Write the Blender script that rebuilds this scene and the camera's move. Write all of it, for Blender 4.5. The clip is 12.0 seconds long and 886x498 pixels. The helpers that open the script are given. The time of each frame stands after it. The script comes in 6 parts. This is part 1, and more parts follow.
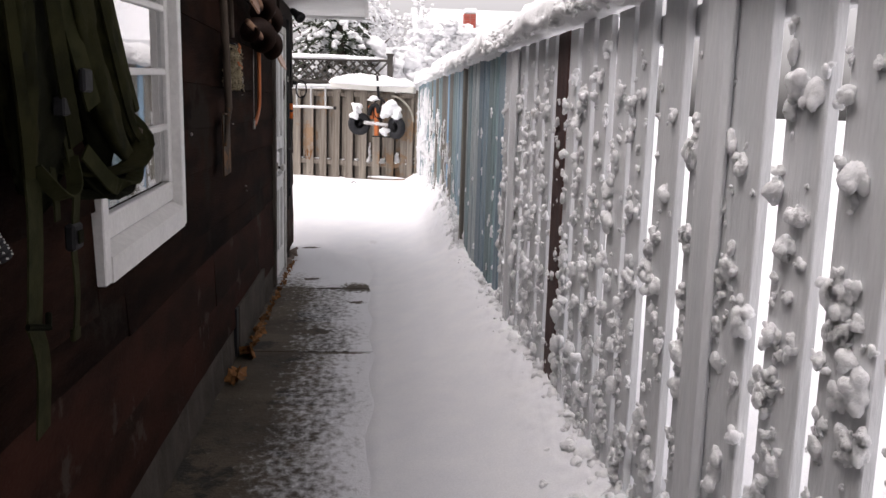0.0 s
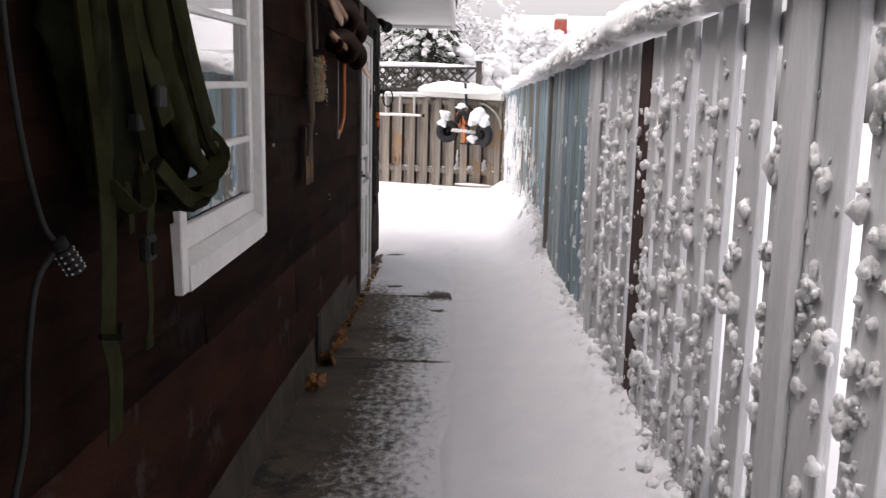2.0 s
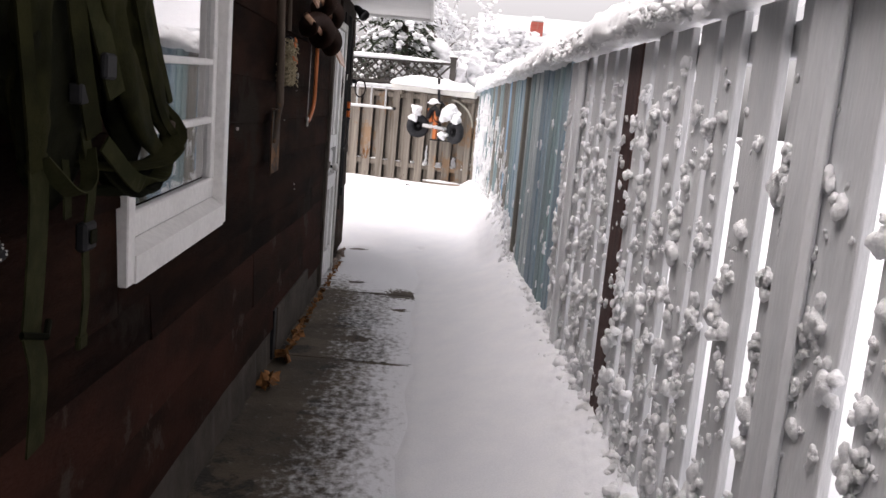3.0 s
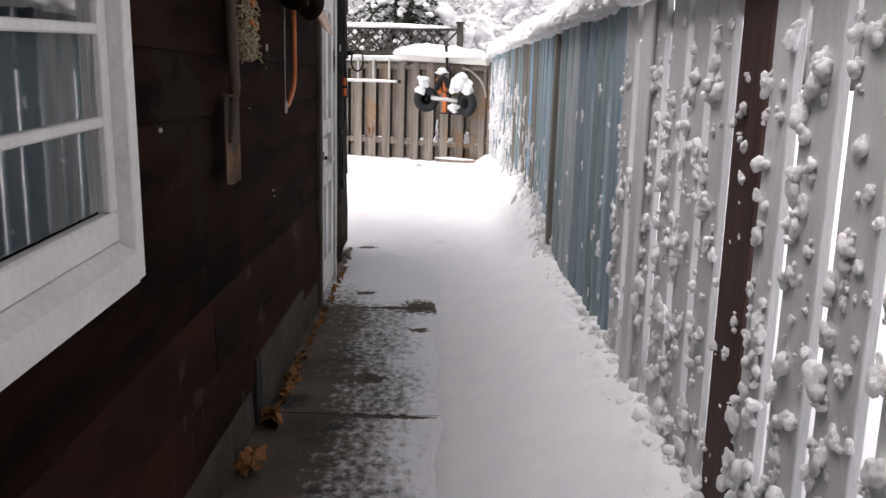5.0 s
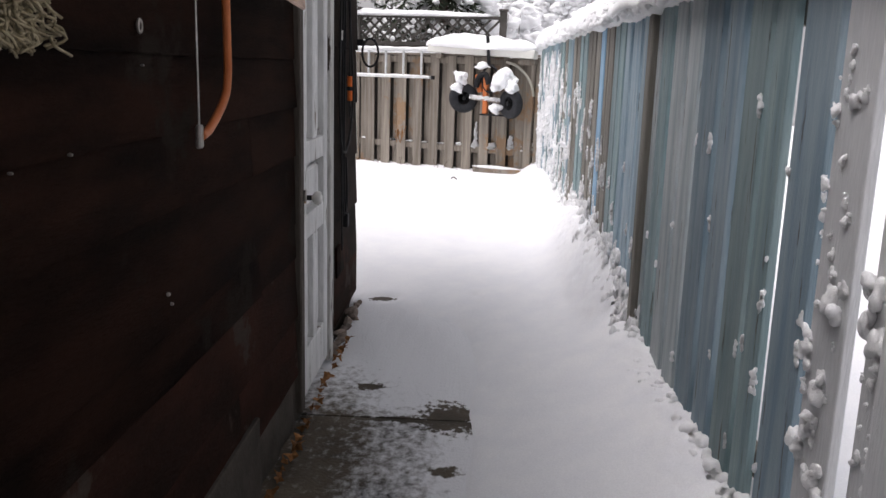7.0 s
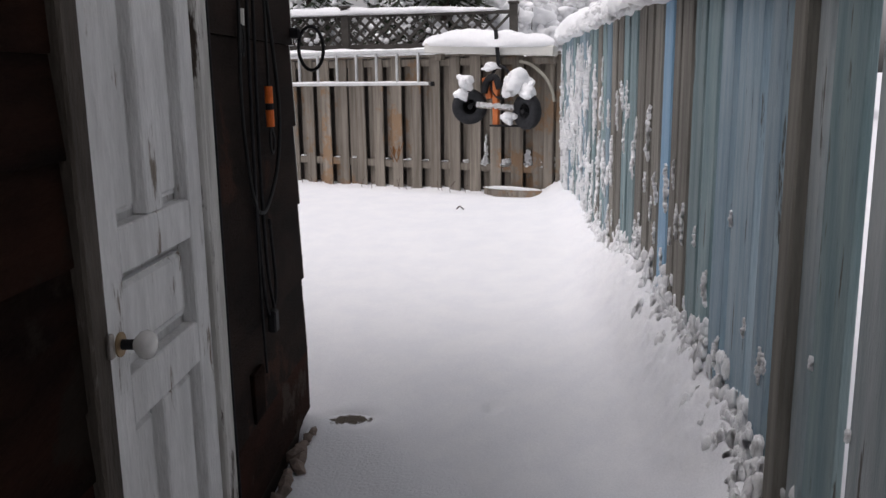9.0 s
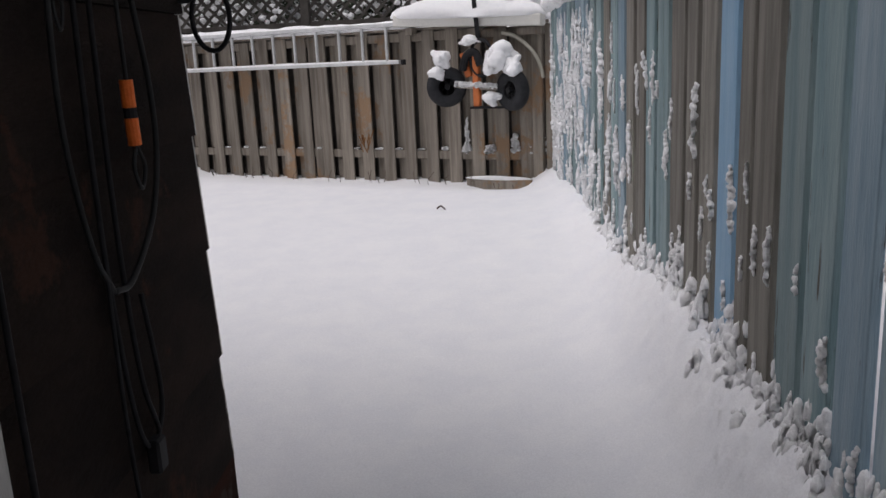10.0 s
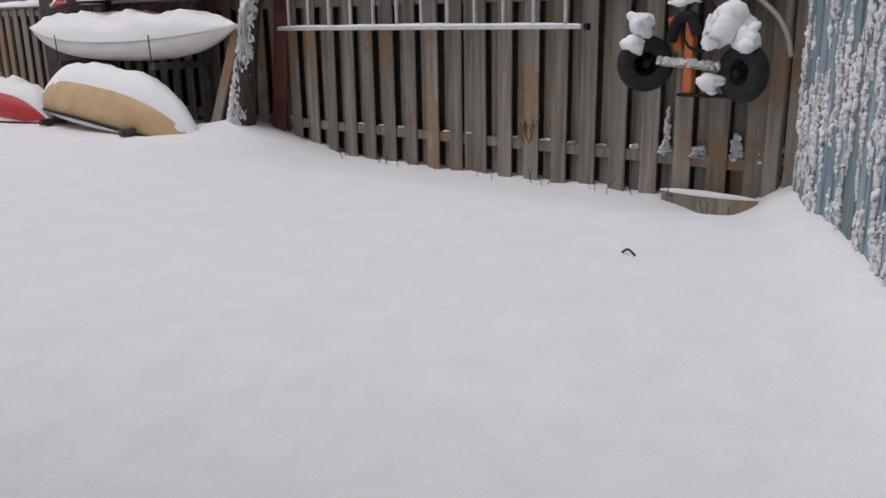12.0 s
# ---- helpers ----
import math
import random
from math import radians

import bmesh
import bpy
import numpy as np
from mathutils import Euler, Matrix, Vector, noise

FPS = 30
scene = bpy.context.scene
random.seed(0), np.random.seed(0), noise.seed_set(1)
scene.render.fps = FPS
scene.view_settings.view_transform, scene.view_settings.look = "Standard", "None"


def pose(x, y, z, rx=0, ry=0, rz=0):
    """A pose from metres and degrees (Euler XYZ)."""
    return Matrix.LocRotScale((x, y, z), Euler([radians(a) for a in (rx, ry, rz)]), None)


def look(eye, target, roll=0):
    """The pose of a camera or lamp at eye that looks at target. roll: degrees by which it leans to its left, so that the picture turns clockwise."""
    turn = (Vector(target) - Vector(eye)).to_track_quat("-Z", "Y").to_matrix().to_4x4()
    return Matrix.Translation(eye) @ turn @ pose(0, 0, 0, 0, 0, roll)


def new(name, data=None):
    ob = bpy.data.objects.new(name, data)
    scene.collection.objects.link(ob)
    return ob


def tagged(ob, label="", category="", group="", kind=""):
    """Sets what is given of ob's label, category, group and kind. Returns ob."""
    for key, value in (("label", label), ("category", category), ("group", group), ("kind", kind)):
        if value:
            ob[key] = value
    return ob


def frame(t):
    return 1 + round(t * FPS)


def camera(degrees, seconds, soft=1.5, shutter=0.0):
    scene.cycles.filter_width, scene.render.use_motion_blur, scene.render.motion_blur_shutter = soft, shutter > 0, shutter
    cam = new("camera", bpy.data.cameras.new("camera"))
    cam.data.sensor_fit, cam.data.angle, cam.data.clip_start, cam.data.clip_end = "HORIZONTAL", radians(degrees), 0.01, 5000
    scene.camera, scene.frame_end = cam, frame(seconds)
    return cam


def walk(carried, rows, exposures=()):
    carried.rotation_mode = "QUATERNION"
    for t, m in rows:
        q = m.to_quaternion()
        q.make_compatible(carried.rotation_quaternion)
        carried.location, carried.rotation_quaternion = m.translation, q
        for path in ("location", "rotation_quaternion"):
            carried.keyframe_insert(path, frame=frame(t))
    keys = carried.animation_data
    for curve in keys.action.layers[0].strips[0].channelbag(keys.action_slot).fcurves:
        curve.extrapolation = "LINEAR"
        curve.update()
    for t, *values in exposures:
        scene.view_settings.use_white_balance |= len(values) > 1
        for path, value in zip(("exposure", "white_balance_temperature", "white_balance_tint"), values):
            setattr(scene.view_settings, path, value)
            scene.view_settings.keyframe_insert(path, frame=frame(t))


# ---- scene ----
cam = camera(55.5, 12.0)
PATH = [
    (0, (-0.009, -1.756, 1.459), (0.163, 0.208, 1.128), 1.6),
    (0.5, (0.001, -1.749, 1.47), (0.051, 0.226, 1.155), 1.2),
    (1, (0.018, -1.729, 1.473), (0.046, 0.244, 1.149), 2.4),
    (1.5, (0.037, -1.723, 1.475), (0.032, 0.247, 1.134), 1.2),
    (2, (0.047, -1.729, 1.477), (0.007, 0.245, 1.155), 1.3),
    (2.5, (0.045, -1.684, 1.475), (0.034, 0.285, 1.121), 2.8),
    (3, (0.015, -1.544, 1.471), (0.066, 0.428, 1.144), 5.1),
    (3.5, (-0.035, -1.354, 1.47), (0.096, 0.615, 1.144), 3.5),
    (3.7, (-0.055, -1.29, 1.46), (0.04, 0.677, 1.112), 3.5),
    (5.3, (-0.012, -0.115, 1.476), (-0.013, 1.842, 1.062), 0.9),
    (5.5, (0.001, 0.058, 1.472), (0.022, 2.012, 1.046), -1.1),
    (6, (0.067, 0.516, 1.484), (-0.052, 2.47, 1.073), -1.6),
    (6.5, (0.013, 0.989, 1.498), (-0.137, 2.955, 1.163), -0.1),
    (7, (-0.033, 1.462, 1.509), (-0.102, 3.417, 1.093), 1.7),
    (7.2, (-0.015, 1.66, 1.498), (-0.117, 3.629, 1.165), 1.2),
    (8.8, (0.014, 3.201, 1.503), (-0.088, 5.161, 1.119), -1.5),
    (9, (-0.002, 3.409, 1.484), (-0.113, 5.365, 1.082), -0.8),
    (9.5, (-0.026, 3.943, 1.492), (0.066, 5.866, 0.95), -1.3),
    (10, (-0.053, 4.543, 1.484), (-0.119, 6.49, 1.028), -2.8),
    (10.4, (-0.118, 5.01, 1.467), (-0.272, 6.95, 1.007), -0.6),
    (10.5, (-0.126, 5.121, 1.465), (-0.244, 7.073, 1.045), 0.9),
    (11, (-0.109, 5.669, 1.434), (-0.24, 7.616, 0.994), -1.7),
    (11.5, (-0.131, 6.19, 1.475), (-0.445, 8.1, 0.97), -0.5),
    (12, (-0.239, 6.674, 1.488), (-0.682, 8.55, 0.957), -1.0),
]
EXPOSURES = [(0, 0.62, 6750, 19), (3.5, 0.72, 6750, 19), (5.5, 0.60, 6650, 18), (7, 0.42, 6550, 17), (9, -0.16, 6500, 17), (9.5, -0.42, 6450, 17), (10.5, -0.55, 6520, 17), (12, -0.70, 6430, 17)]
walk(cam, [(t, look(eye, target, roll)) for t, eye, target, roll in PATH], EXPOSURES)

# ---------------------------------------------------------------- world and light
SUN_ELEV, SUN_ROT = radians(67), radians(-113)
world = bpy.data.worlds.new("sky")
scene.world = world
world.use_nodes = True
wn = world.node_tree.nodes
wn.clear()
sky = wn.new("ShaderNodeTexSky")
sky.sky_type = "NISHITA"
sky.sun_disc = False
sky.sun_elevation, sky.sun_rotation = SUN_ELEV, SUN_ROT
sky.air_density, sky.dust_density, sky.ozone_density = 1.0, 4.0, 1.0
grey = wn.new("ShaderNodeHueSaturation")
grey.inputs["Saturation"].default_value = 0.12
grey.inputs["Value"].default_value = 1.0
backg = wn.new("ShaderNodeBackground")
backg.inputs["Strength"].default_value = 0.15
wout = wn.new("ShaderNodeOutputWorld")
wl = world.node_tree.links
wl.new(sky.outputs[0], grey.inputs["Color"])
wl.new(grey.outputs[0], backg.inputs["Color"])
wl.new(backg.outputs[0], wout.inputs["Surface"])
sun_data = bpy.data.lights.new("sun", "SUN")
sun_data.energy, sun_data.angle, sun_data.color = 0.9, radians(50), (1.0, 0.985, 0.965)
sun = new("sun", sun_data)
sun.matrix_world = look((-3.5, 3.5, 9.2), (0, 5, 0))

# ---------------------------------------------------------------- materials


def rgba(c):
    return (c[0], c[1], c[2], 1.0)


def material(name, a, b, rough=0.7, scale=6.0, stretch=(1, 1, 1), bump=0.2, fine=60.0, metal=0.0,
             spot=None, spot_scale=3.0, spot_at=0.6, rnd=0.0, bump_dist=0.01, spec=0.3, broad=False):
    """Two colours by noise, optional stains or chips in a third, fine grain in the relief, a shade of its own per piece."""
    m = bpy.data.materials.new(name)
    m.use_nodes = True
    n, l = m.node_tree.nodes, m.node_tree.links
    bs = n["Principled BSDF"]
    geo = n.new("ShaderNodeNewGeometry")
    mp = n.new("ShaderNodeMapping")
    mp.inputs["Scale"].default_value = stretch
    info = n.new("ShaderNodeObjectInfo")
    off = n.new("ShaderNodeVectorMath")
    off.operation = "MULTIPLY_ADD"
    off.inputs[1].default_value = (7.0, 11.0, 5.0)
    l.new(info.outputs["Random"], off.inputs[0])
    l.new(geo.outputs["Position"], off.inputs[2])
    l.new(off.outputs[0] if rnd else geo.outputs["Position"], mp.inputs["Vector"])

    def noise_tex(s, detail=6.0, r=0.6):
        t = n.new("ShaderNodeTexNoise")
        t.inputs["Scale"].default_value, t.inputs["Detail"].default_value = s, detail
        t.inputs["Roughness"].default_value = r
        l.new(mp.outputs[0] if s != spot_scale or not broad else geo.outputs["Position"], t.inputs["Vector"])
        return t

    def mix(fac, c1, c2):
        x = n.new("ShaderNodeMix")
        x.data_type = "RGBA"
        for sock, v in ((x.inputs[0], fac), (x.inputs[6], c1), (x.inputs[7], c2)):
            if hasattr(v, "links"):
                l.new(v, sock)
            elif isinstance(v, tuple):
                sock.default_value = rgba(v)
            else:
                sock.default_value = v
        return x.outputs[2]

    def ramp(src, lo, hi):
        r = n.new("ShaderNodeMapRange")
        r.interpolation_type = "SMOOTHSTEP"
        r.inputs[1].default_value, r.inputs[2].default_value = lo, hi
        l.new(src, r.inputs[0])
        return r.outputs[0]

    n1, n2 = noise_tex(scale), noise_tex(fine, 4.0)
    col = mix(ramp(n1.outputs[0], 0.3, 0.7), tuple(a), tuple(b))
    if spot:
        n3 = noise_tex(spot_scale, 8.0, 0.7)
        col = mix(ramp(n3.outputs[0], spot_at, spot_at + 0.06), col, tuple(spot))
    grain = n.new("ShaderNodeHueSaturation")
    l.new(col, grain.inputs["Color"])
    val = n.new("ShaderNodeMapRange")
    val.inputs[3].default_value, val.inputs[4].default_value = 0.85, 1.15
    l.new(n2.outputs[0], val.inputs[0])
    if rnd:
        mul = n.new("ShaderNodeMath")
        mul.operation = "MULTIPLY"
        rr = n.new("ShaderNodeMapRange")
        rr.inputs[3].default_value, rr.inputs[4].default_value = 1 - rnd, 1 + rnd
        l.new(info.outputs["Random"], rr.inputs[0])
        l.new(val.outputs[0], mul.inputs[0])
        l.new(rr.outputs[0], mul.inputs[1])
        l.new(mul.outputs[0], grain.inputs["Value"])
    else:
        l.new(val.outputs[0], grain.inputs["Value"])
    l.new(grain.outputs[0], bs.inputs["Base Color"])
    bs.inputs["Roughness"].default_value = rough
    bs.inputs["Metallic"].default_value = metal
    bs.inputs["Specular IOR Level"].default_value = spec
    if bump:
        add = n.new("ShaderNodeMath")
        add.operation = "ADD"
        l.new(n1.outputs[0], add.inputs[0])
        l.new(n2.outputs[0], add.inputs[1])
        bp = n.new("ShaderNodeBump")
        bp.inputs["Strength"].default_value, bp.inputs["Distance"].default_value = bump, bump_dist
        l.new(add.outputs[0], bp.inputs["Height"])
        l.new(bp.outputs[0], bs.inputs["Normal"])
    return m


SNOW = material("snow", (0.82, 0.83, 0.855), (0.87, 0.875, 0.885), 0.6, 5.0, bump=0.25, fine=140.0, bump_dist=0.006, spec=0.25)
SNOW_ROUGH = material("clotted_snow", (0.88, 0.89, 0.91), (0.93, 0.94, 0.95), 0.6, 30.0, bump=0.5, fine=220.0, bump_dist=0.008, spec=0.25)
for node in SNOW_ROUGH.node_tree.nodes:
    if node.type == "BSDF_PRINCIPLED":  # light goes some way into clotted snow
        node.inputs["Subsurface Weight"].default_value = 1.0
        node.inputs["Subsurface Radius"].default_value = (1.0, 1.0, 1.0)
        node.inputs["Subsurface Scale"].default_value = 0.03
# upper boards: brown paint with the gloom under the eaves put into it
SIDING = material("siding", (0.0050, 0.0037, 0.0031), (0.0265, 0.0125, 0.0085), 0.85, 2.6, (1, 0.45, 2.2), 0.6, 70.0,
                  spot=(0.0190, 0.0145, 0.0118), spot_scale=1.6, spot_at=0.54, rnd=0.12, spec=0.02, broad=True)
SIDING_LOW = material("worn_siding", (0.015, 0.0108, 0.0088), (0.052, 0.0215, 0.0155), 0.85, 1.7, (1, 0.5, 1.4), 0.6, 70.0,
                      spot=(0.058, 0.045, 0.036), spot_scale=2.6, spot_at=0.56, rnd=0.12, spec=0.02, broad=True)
SIDING_END = material("end_wall_boards", (0.014, 0.0115, 0.0105), (0.030, 0.021, 0.017), 0.85, 2.4, (1, 0.6, 1.8), 0.6, 70.0,
                      spot=(0.045, 0.024, 0.017), spot_scale=2.0, spot_at=0.58, rnd=0.12, spec=0.03, broad=True)
PLINTH = material("concrete_plinth", (0.05, 0.044, 0.038), (0.095, 0.082, 0.07), 0.9, 4.0, bump=0.6, fine=60.0, spec=0.1)
BACK_WOOD = material("sheathing", (0.04, 0.03, 0.025), (0.06, 0.045, 0.035), 0.9, 5.0)
WHITE = material("white_trim_paint", (0.74, 0.73, 0.71), (0.82, 0.81, 0.79), 0.5, 5.0, (1, 1, 1), 0.25, 50.0,
                 spot=(0.30, 0.27, 0.23), spot_scale=7.0, spot_at=0.69)
DOORPAINT = material("weathered_white_paint", (0.62, 0.62, 0.61), (0.80, 0.80, 0.79), 0.6, 6.0, (2.5, 2.5, 0.5), 0.6, 45.0,
                     spot=(0.20, 0.165, 0.13), spot_scale=4.5, spot_at=0.60)
JAMB = material("peeling_jamb", (0.40, 0.39, 0.36), (0.64, 0.63, 0.60), 0.75, 9.0, (2, 2, 0.35), 0.6, 60.0,
                spot=(0.06, 0.045, 0.035), spot_scale=6.0, spot_at=0.55)
FENCE_GREY = material("grey_fence_paint", (0.66, 0.675, 0.685), (0.75, 0.755, 0.76), 0.65, 5.0, (2, 2, 0.3), 0.35, 55.0,
                      spot=(0.10, 0.10, 0.10), spot_scale=4.0, spot_at=0.70, rnd=0.10)
FENCE_BLUE = material("blue_fence_paint", (0.175, 0.265, 0.325), (0.32, 0.395, 0.43), 0.65, 5.0, (3, 3, 0.25), 0.4, 55.0,
                      spot=(0.075, 0.072, 0.064), spot_scale=9.0, spot_at=0.60, rnd=0.28)
FENCE_PALE = material("worn_pale_paint", (0.30, 0.36, 0.375), (0.50, 0.54, 0.545), 0.7, 5.0, (3, 3, 0.25), 0.4, 55.0,
                      spot=(0.13, 0.12, 0.105), spot_scale=8.0, spot_at=0.60, rnd=0.15)
FENCE_BRIGHT = material("bright_blue_paint", (0.18, 0.34, 0.50), (0.27, 0.42, 0.55), 0.6, 5.0, (3, 3, 0.25), 0.35, 55.0,
                        spot=(0.16, 0.16, 0.15), spot_scale=4.0, spot_at=0.68, rnd=0.1)
FENCE_TEAL = material("teal_fence_paint", (0.155, 0.24, 0.255), (0.275, 0.355, 0.36), 0.65, 5.0, (3, 3, 0.25), 0.4, 55.0,
                      spot=(0.08, 0.074, 0.062), spot_scale=9.0, spot_at=0.595, rnd=0.2)
FENCE_BARE = material("bare_fence_wood", (0.150, 0.140, 0.120), (0.26, 0.245, 0.215), 0.85, 6.0, (4, 4, 0.25), 0.6, 60.0,
                      spot=(0.07, 0.06, 0.05), spot_scale=4.0, spot_at=0.66, rnd=0.15)
BROWN = material("dark_brown_stain", (0.050, 0.028, 0.026), (0.085, 0.045, 0.04), 0.7, 8.0, (2, 2, 0.3), 0.4, 55.0)
WEATHERED = material("weathered_cedar", (0.165, 0.143, 0.117), (0.30, 0.265, 0.222), 0.85, 5.0, (4, 4, 0.22), 0.6, 60.0,
                     spot=(0.25, 0.165, 0.102), spot_scale=1.1, spot_at=0.515, rnd=0.22, broad=True)
CONCRETE = None
ALUMINIUM = material("aluminium", (0.55, 0.56, 0.56), (0.66, 0.67, 0.67), 0.45, 10.0, metal=0.6, bump=0.1)
PLASTIC_WHITE = material("white_vinyl", (0.66, 0.65, 0.60), (0.72, 0.71, 0.67), 0.45, 3.0, bump=0.08)
SOFFIT = material("white_soffit_vinyl", (0.70, 0.70, 0.69), (0.76, 0.76, 0.75), 0.5, 3.0, bump=0.08)
RUBBER = material("black_rubber", (0.012, 0.013, 0.015), (0.025, 0.026, 0.03), 0.65, 20.0, bump=0.2)
ORANGE = material("orange_paint", (0.46, 0.125, 0.035), (0.56, 0.17, 0.055), 0.45, 12.0, bump=0.1)
ORANGE_GRIP = material("orange_grip", (0.75, 0.14, 0.02), (0.85, 0.19, 0.03), 0.5, 30.0, bump=0.3)
BLACK = material("black_plastic", (0.012, 0.012, 0.013), (0.022, 0.022, 0.024), 0.6, 20.0, bump=0.1, spec=0.15)
CABLE = material("grey_cable", (0.009, 0.0095, 0.0095), (0.017, 0.018, 0.018), 0.6, 20.0, bump=0.1)
STEEL = material("bare_steel", (0.34, 0.31, 0.28), (0.44, 0.41, 0.38), 0.4, 25.0, metal=0.8, bump=0.2)
RUST = material("rusty_blade", (0.085, 0.05, 0.03), (0.19, 0.095, 0.04), 0.7, 7.0, bump=0.3, fine=90.0, metal=0.25,
                spot=(0.065, 0.05, 0.038), spot_scale=4.0, spot_at=0.5)
AUGER_DARK = material("dark_worn_flight", (0.030, 0.016, 0.012), (0.055, 0.028, 0.020), 0.55, 9.0, bump=0.15, metal=0.2)
AUGER_PAINT = material("copper_paint", (0.40, 0.22, 0.14), (0.52, 0.32, 0.21), 0.4, 9.0, bump=0.15, metal=0.35,
                       spot=(0.14, 0.07, 0.045), spot_scale=5.0, spot_at=0.58)
HANDLE_WOOD = material("dark_ash_handle", (0.06, 0.045, 0.035), (0.11, 0.085, 0.065), 0.7, 8.0, (3, 3, 0.4), 0.3, spec=0.12)
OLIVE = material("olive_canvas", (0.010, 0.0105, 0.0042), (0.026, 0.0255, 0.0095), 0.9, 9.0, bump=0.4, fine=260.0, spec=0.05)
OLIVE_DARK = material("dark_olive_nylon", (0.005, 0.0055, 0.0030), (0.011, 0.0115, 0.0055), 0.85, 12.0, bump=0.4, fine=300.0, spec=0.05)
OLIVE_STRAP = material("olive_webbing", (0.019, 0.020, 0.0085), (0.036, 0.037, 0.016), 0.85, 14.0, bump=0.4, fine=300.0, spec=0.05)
WOOL = material("matted_mop_yarn", (0.24, 0.195, 0.115), (0.46, 0.40, 0.27), 0.95, 40.0, bump=0.5, fine=120.0)
JAMB_DARK = material("rotten_jamb", (0.045, 0.036, 0.028), (0.10, 0.085, 0.07), 0.85, 8.0, (2, 2, 0.4), 0.7, 60.0,
                     spot=(0.24, 0.22, 0.20), spot_scale=4.0, spot_at=0.63)
PORCELAIN = material("white_porcelain", (0.70, 0.69, 0.66), (0.76, 0.75, 0.72), 0.2, 6.0, bump=0.05)
BRASS = material("tarnished_brass", (0.28, 0.19, 0.10), (0.36, 0.25, 0.14), 0.5, 20.0, metal=0.6)
LEAF = material("dead_leaf", (0.17, 0.075, 0.025), (0.30, 0.14, 0.05), 0.8, 30.0, bump=0.3, rnd=0.3)
STONE = material("rubble_stone", (0.12, 0.095, 0.08), (0.22, 0.17, 0.14), 0.85, 14.0, bump=0.6, rnd=0.3)
BARK = material("dark_bark", (0.055, 0.038, 0.032), (0.11, 0.08, 0.068), 0.9, 12.0, (3, 3, 0.5), 0.9, 60.0, bump_dist=0.02)
NEEDLE = material("conifer_needles", (0.022, 0.034, 0.020), (0.05, 0.06, 0.035), 0.8, 6.0, bump=0.3)
RUSTNEEDLE = material("brown_needles", (0.10, 0.055, 0.03), (0.15, 0.08, 0.045), 0.85, 6.0, bump=0.3)
TAN_HULL = material("tan_canoe_hull", (0.46, 0.31, 0.16), (0.55, 0.39, 0.22), 0.5, 4.0, bump=0.15, fine=40.0)
WHITE_HULL = material("white_kayak_hull", (0.62, 0.60, 0.55), (0.70, 0.68, 0.63), 0.45, 3.0, bump=0.1)
RED_HULL = material("red_canoe_hull", (0.42, 0.03, 0.035), (0.52, 0.05, 0.05), 0.4, 4.0, bump=0.1)
BRICK = material("red_brick", (0.36, 0.075, 0.055), (0.46, 0.12, 0.085), 0.8, 8.0, bump=0.3, rnd=0.15)
MORTAR = material("mortar", (0.30, 0.27, 0.25), (0.38, 0.35, 0.32), 0.9, 20.0)
PLANK_BROWN = material("red_brown_board", (0.10, 0.035, 0.03), (0.15, 0.055, 0.045), 0.7, 6.0, bump=0.3)
LATTICE = material("dark_lattice_wood", (0.055, 0.05, 0.045), (0.10, 0.092, 0.082), 0.85, 7.0, bump=0.3)
HOUSE_WALL = material("pale_house_siding", (0.45, 0.45, 0.45), (0.52, 0.52, 0.52), 0.7, 3.0)
# near-black in place of the missing light indoors
ROOM_GLOOM = material("room_gloom", (0.03, 0.03, 0.03), (0.05, 0.05, 0.05), 0.9, 3.0, bump=0)
CEIL_PAINT = material("hose_plastic", (0.42, 0.40, 0.33), (0.5, 0.48, 0.41), 0.5, 6.0, bump=0.1)


def glass_material():
    m = bpy.data.materials.new("window_glass")
    m.use_nodes = True
    bs = m.node_tree.nodes["Principled BSDF"]
    bs.inputs["Base Color"].default_value = (0.9, 0.93, 0.93, 1)
    bs.inputs["Roughness"].default_value = 0.02
    bs.inputs["Transmission Weight"].default_value = 1.0
    bs.inputs["IOR"].default_value = 1.55
    bs.inputs["Coat Weight"].default_value = 1.0
    bs.inputs["Coat IOR"].default_value = 1.6
    bs.inputs["Coat Roughness"].default_value = 0.02
    return m


GLASS = glass_material()


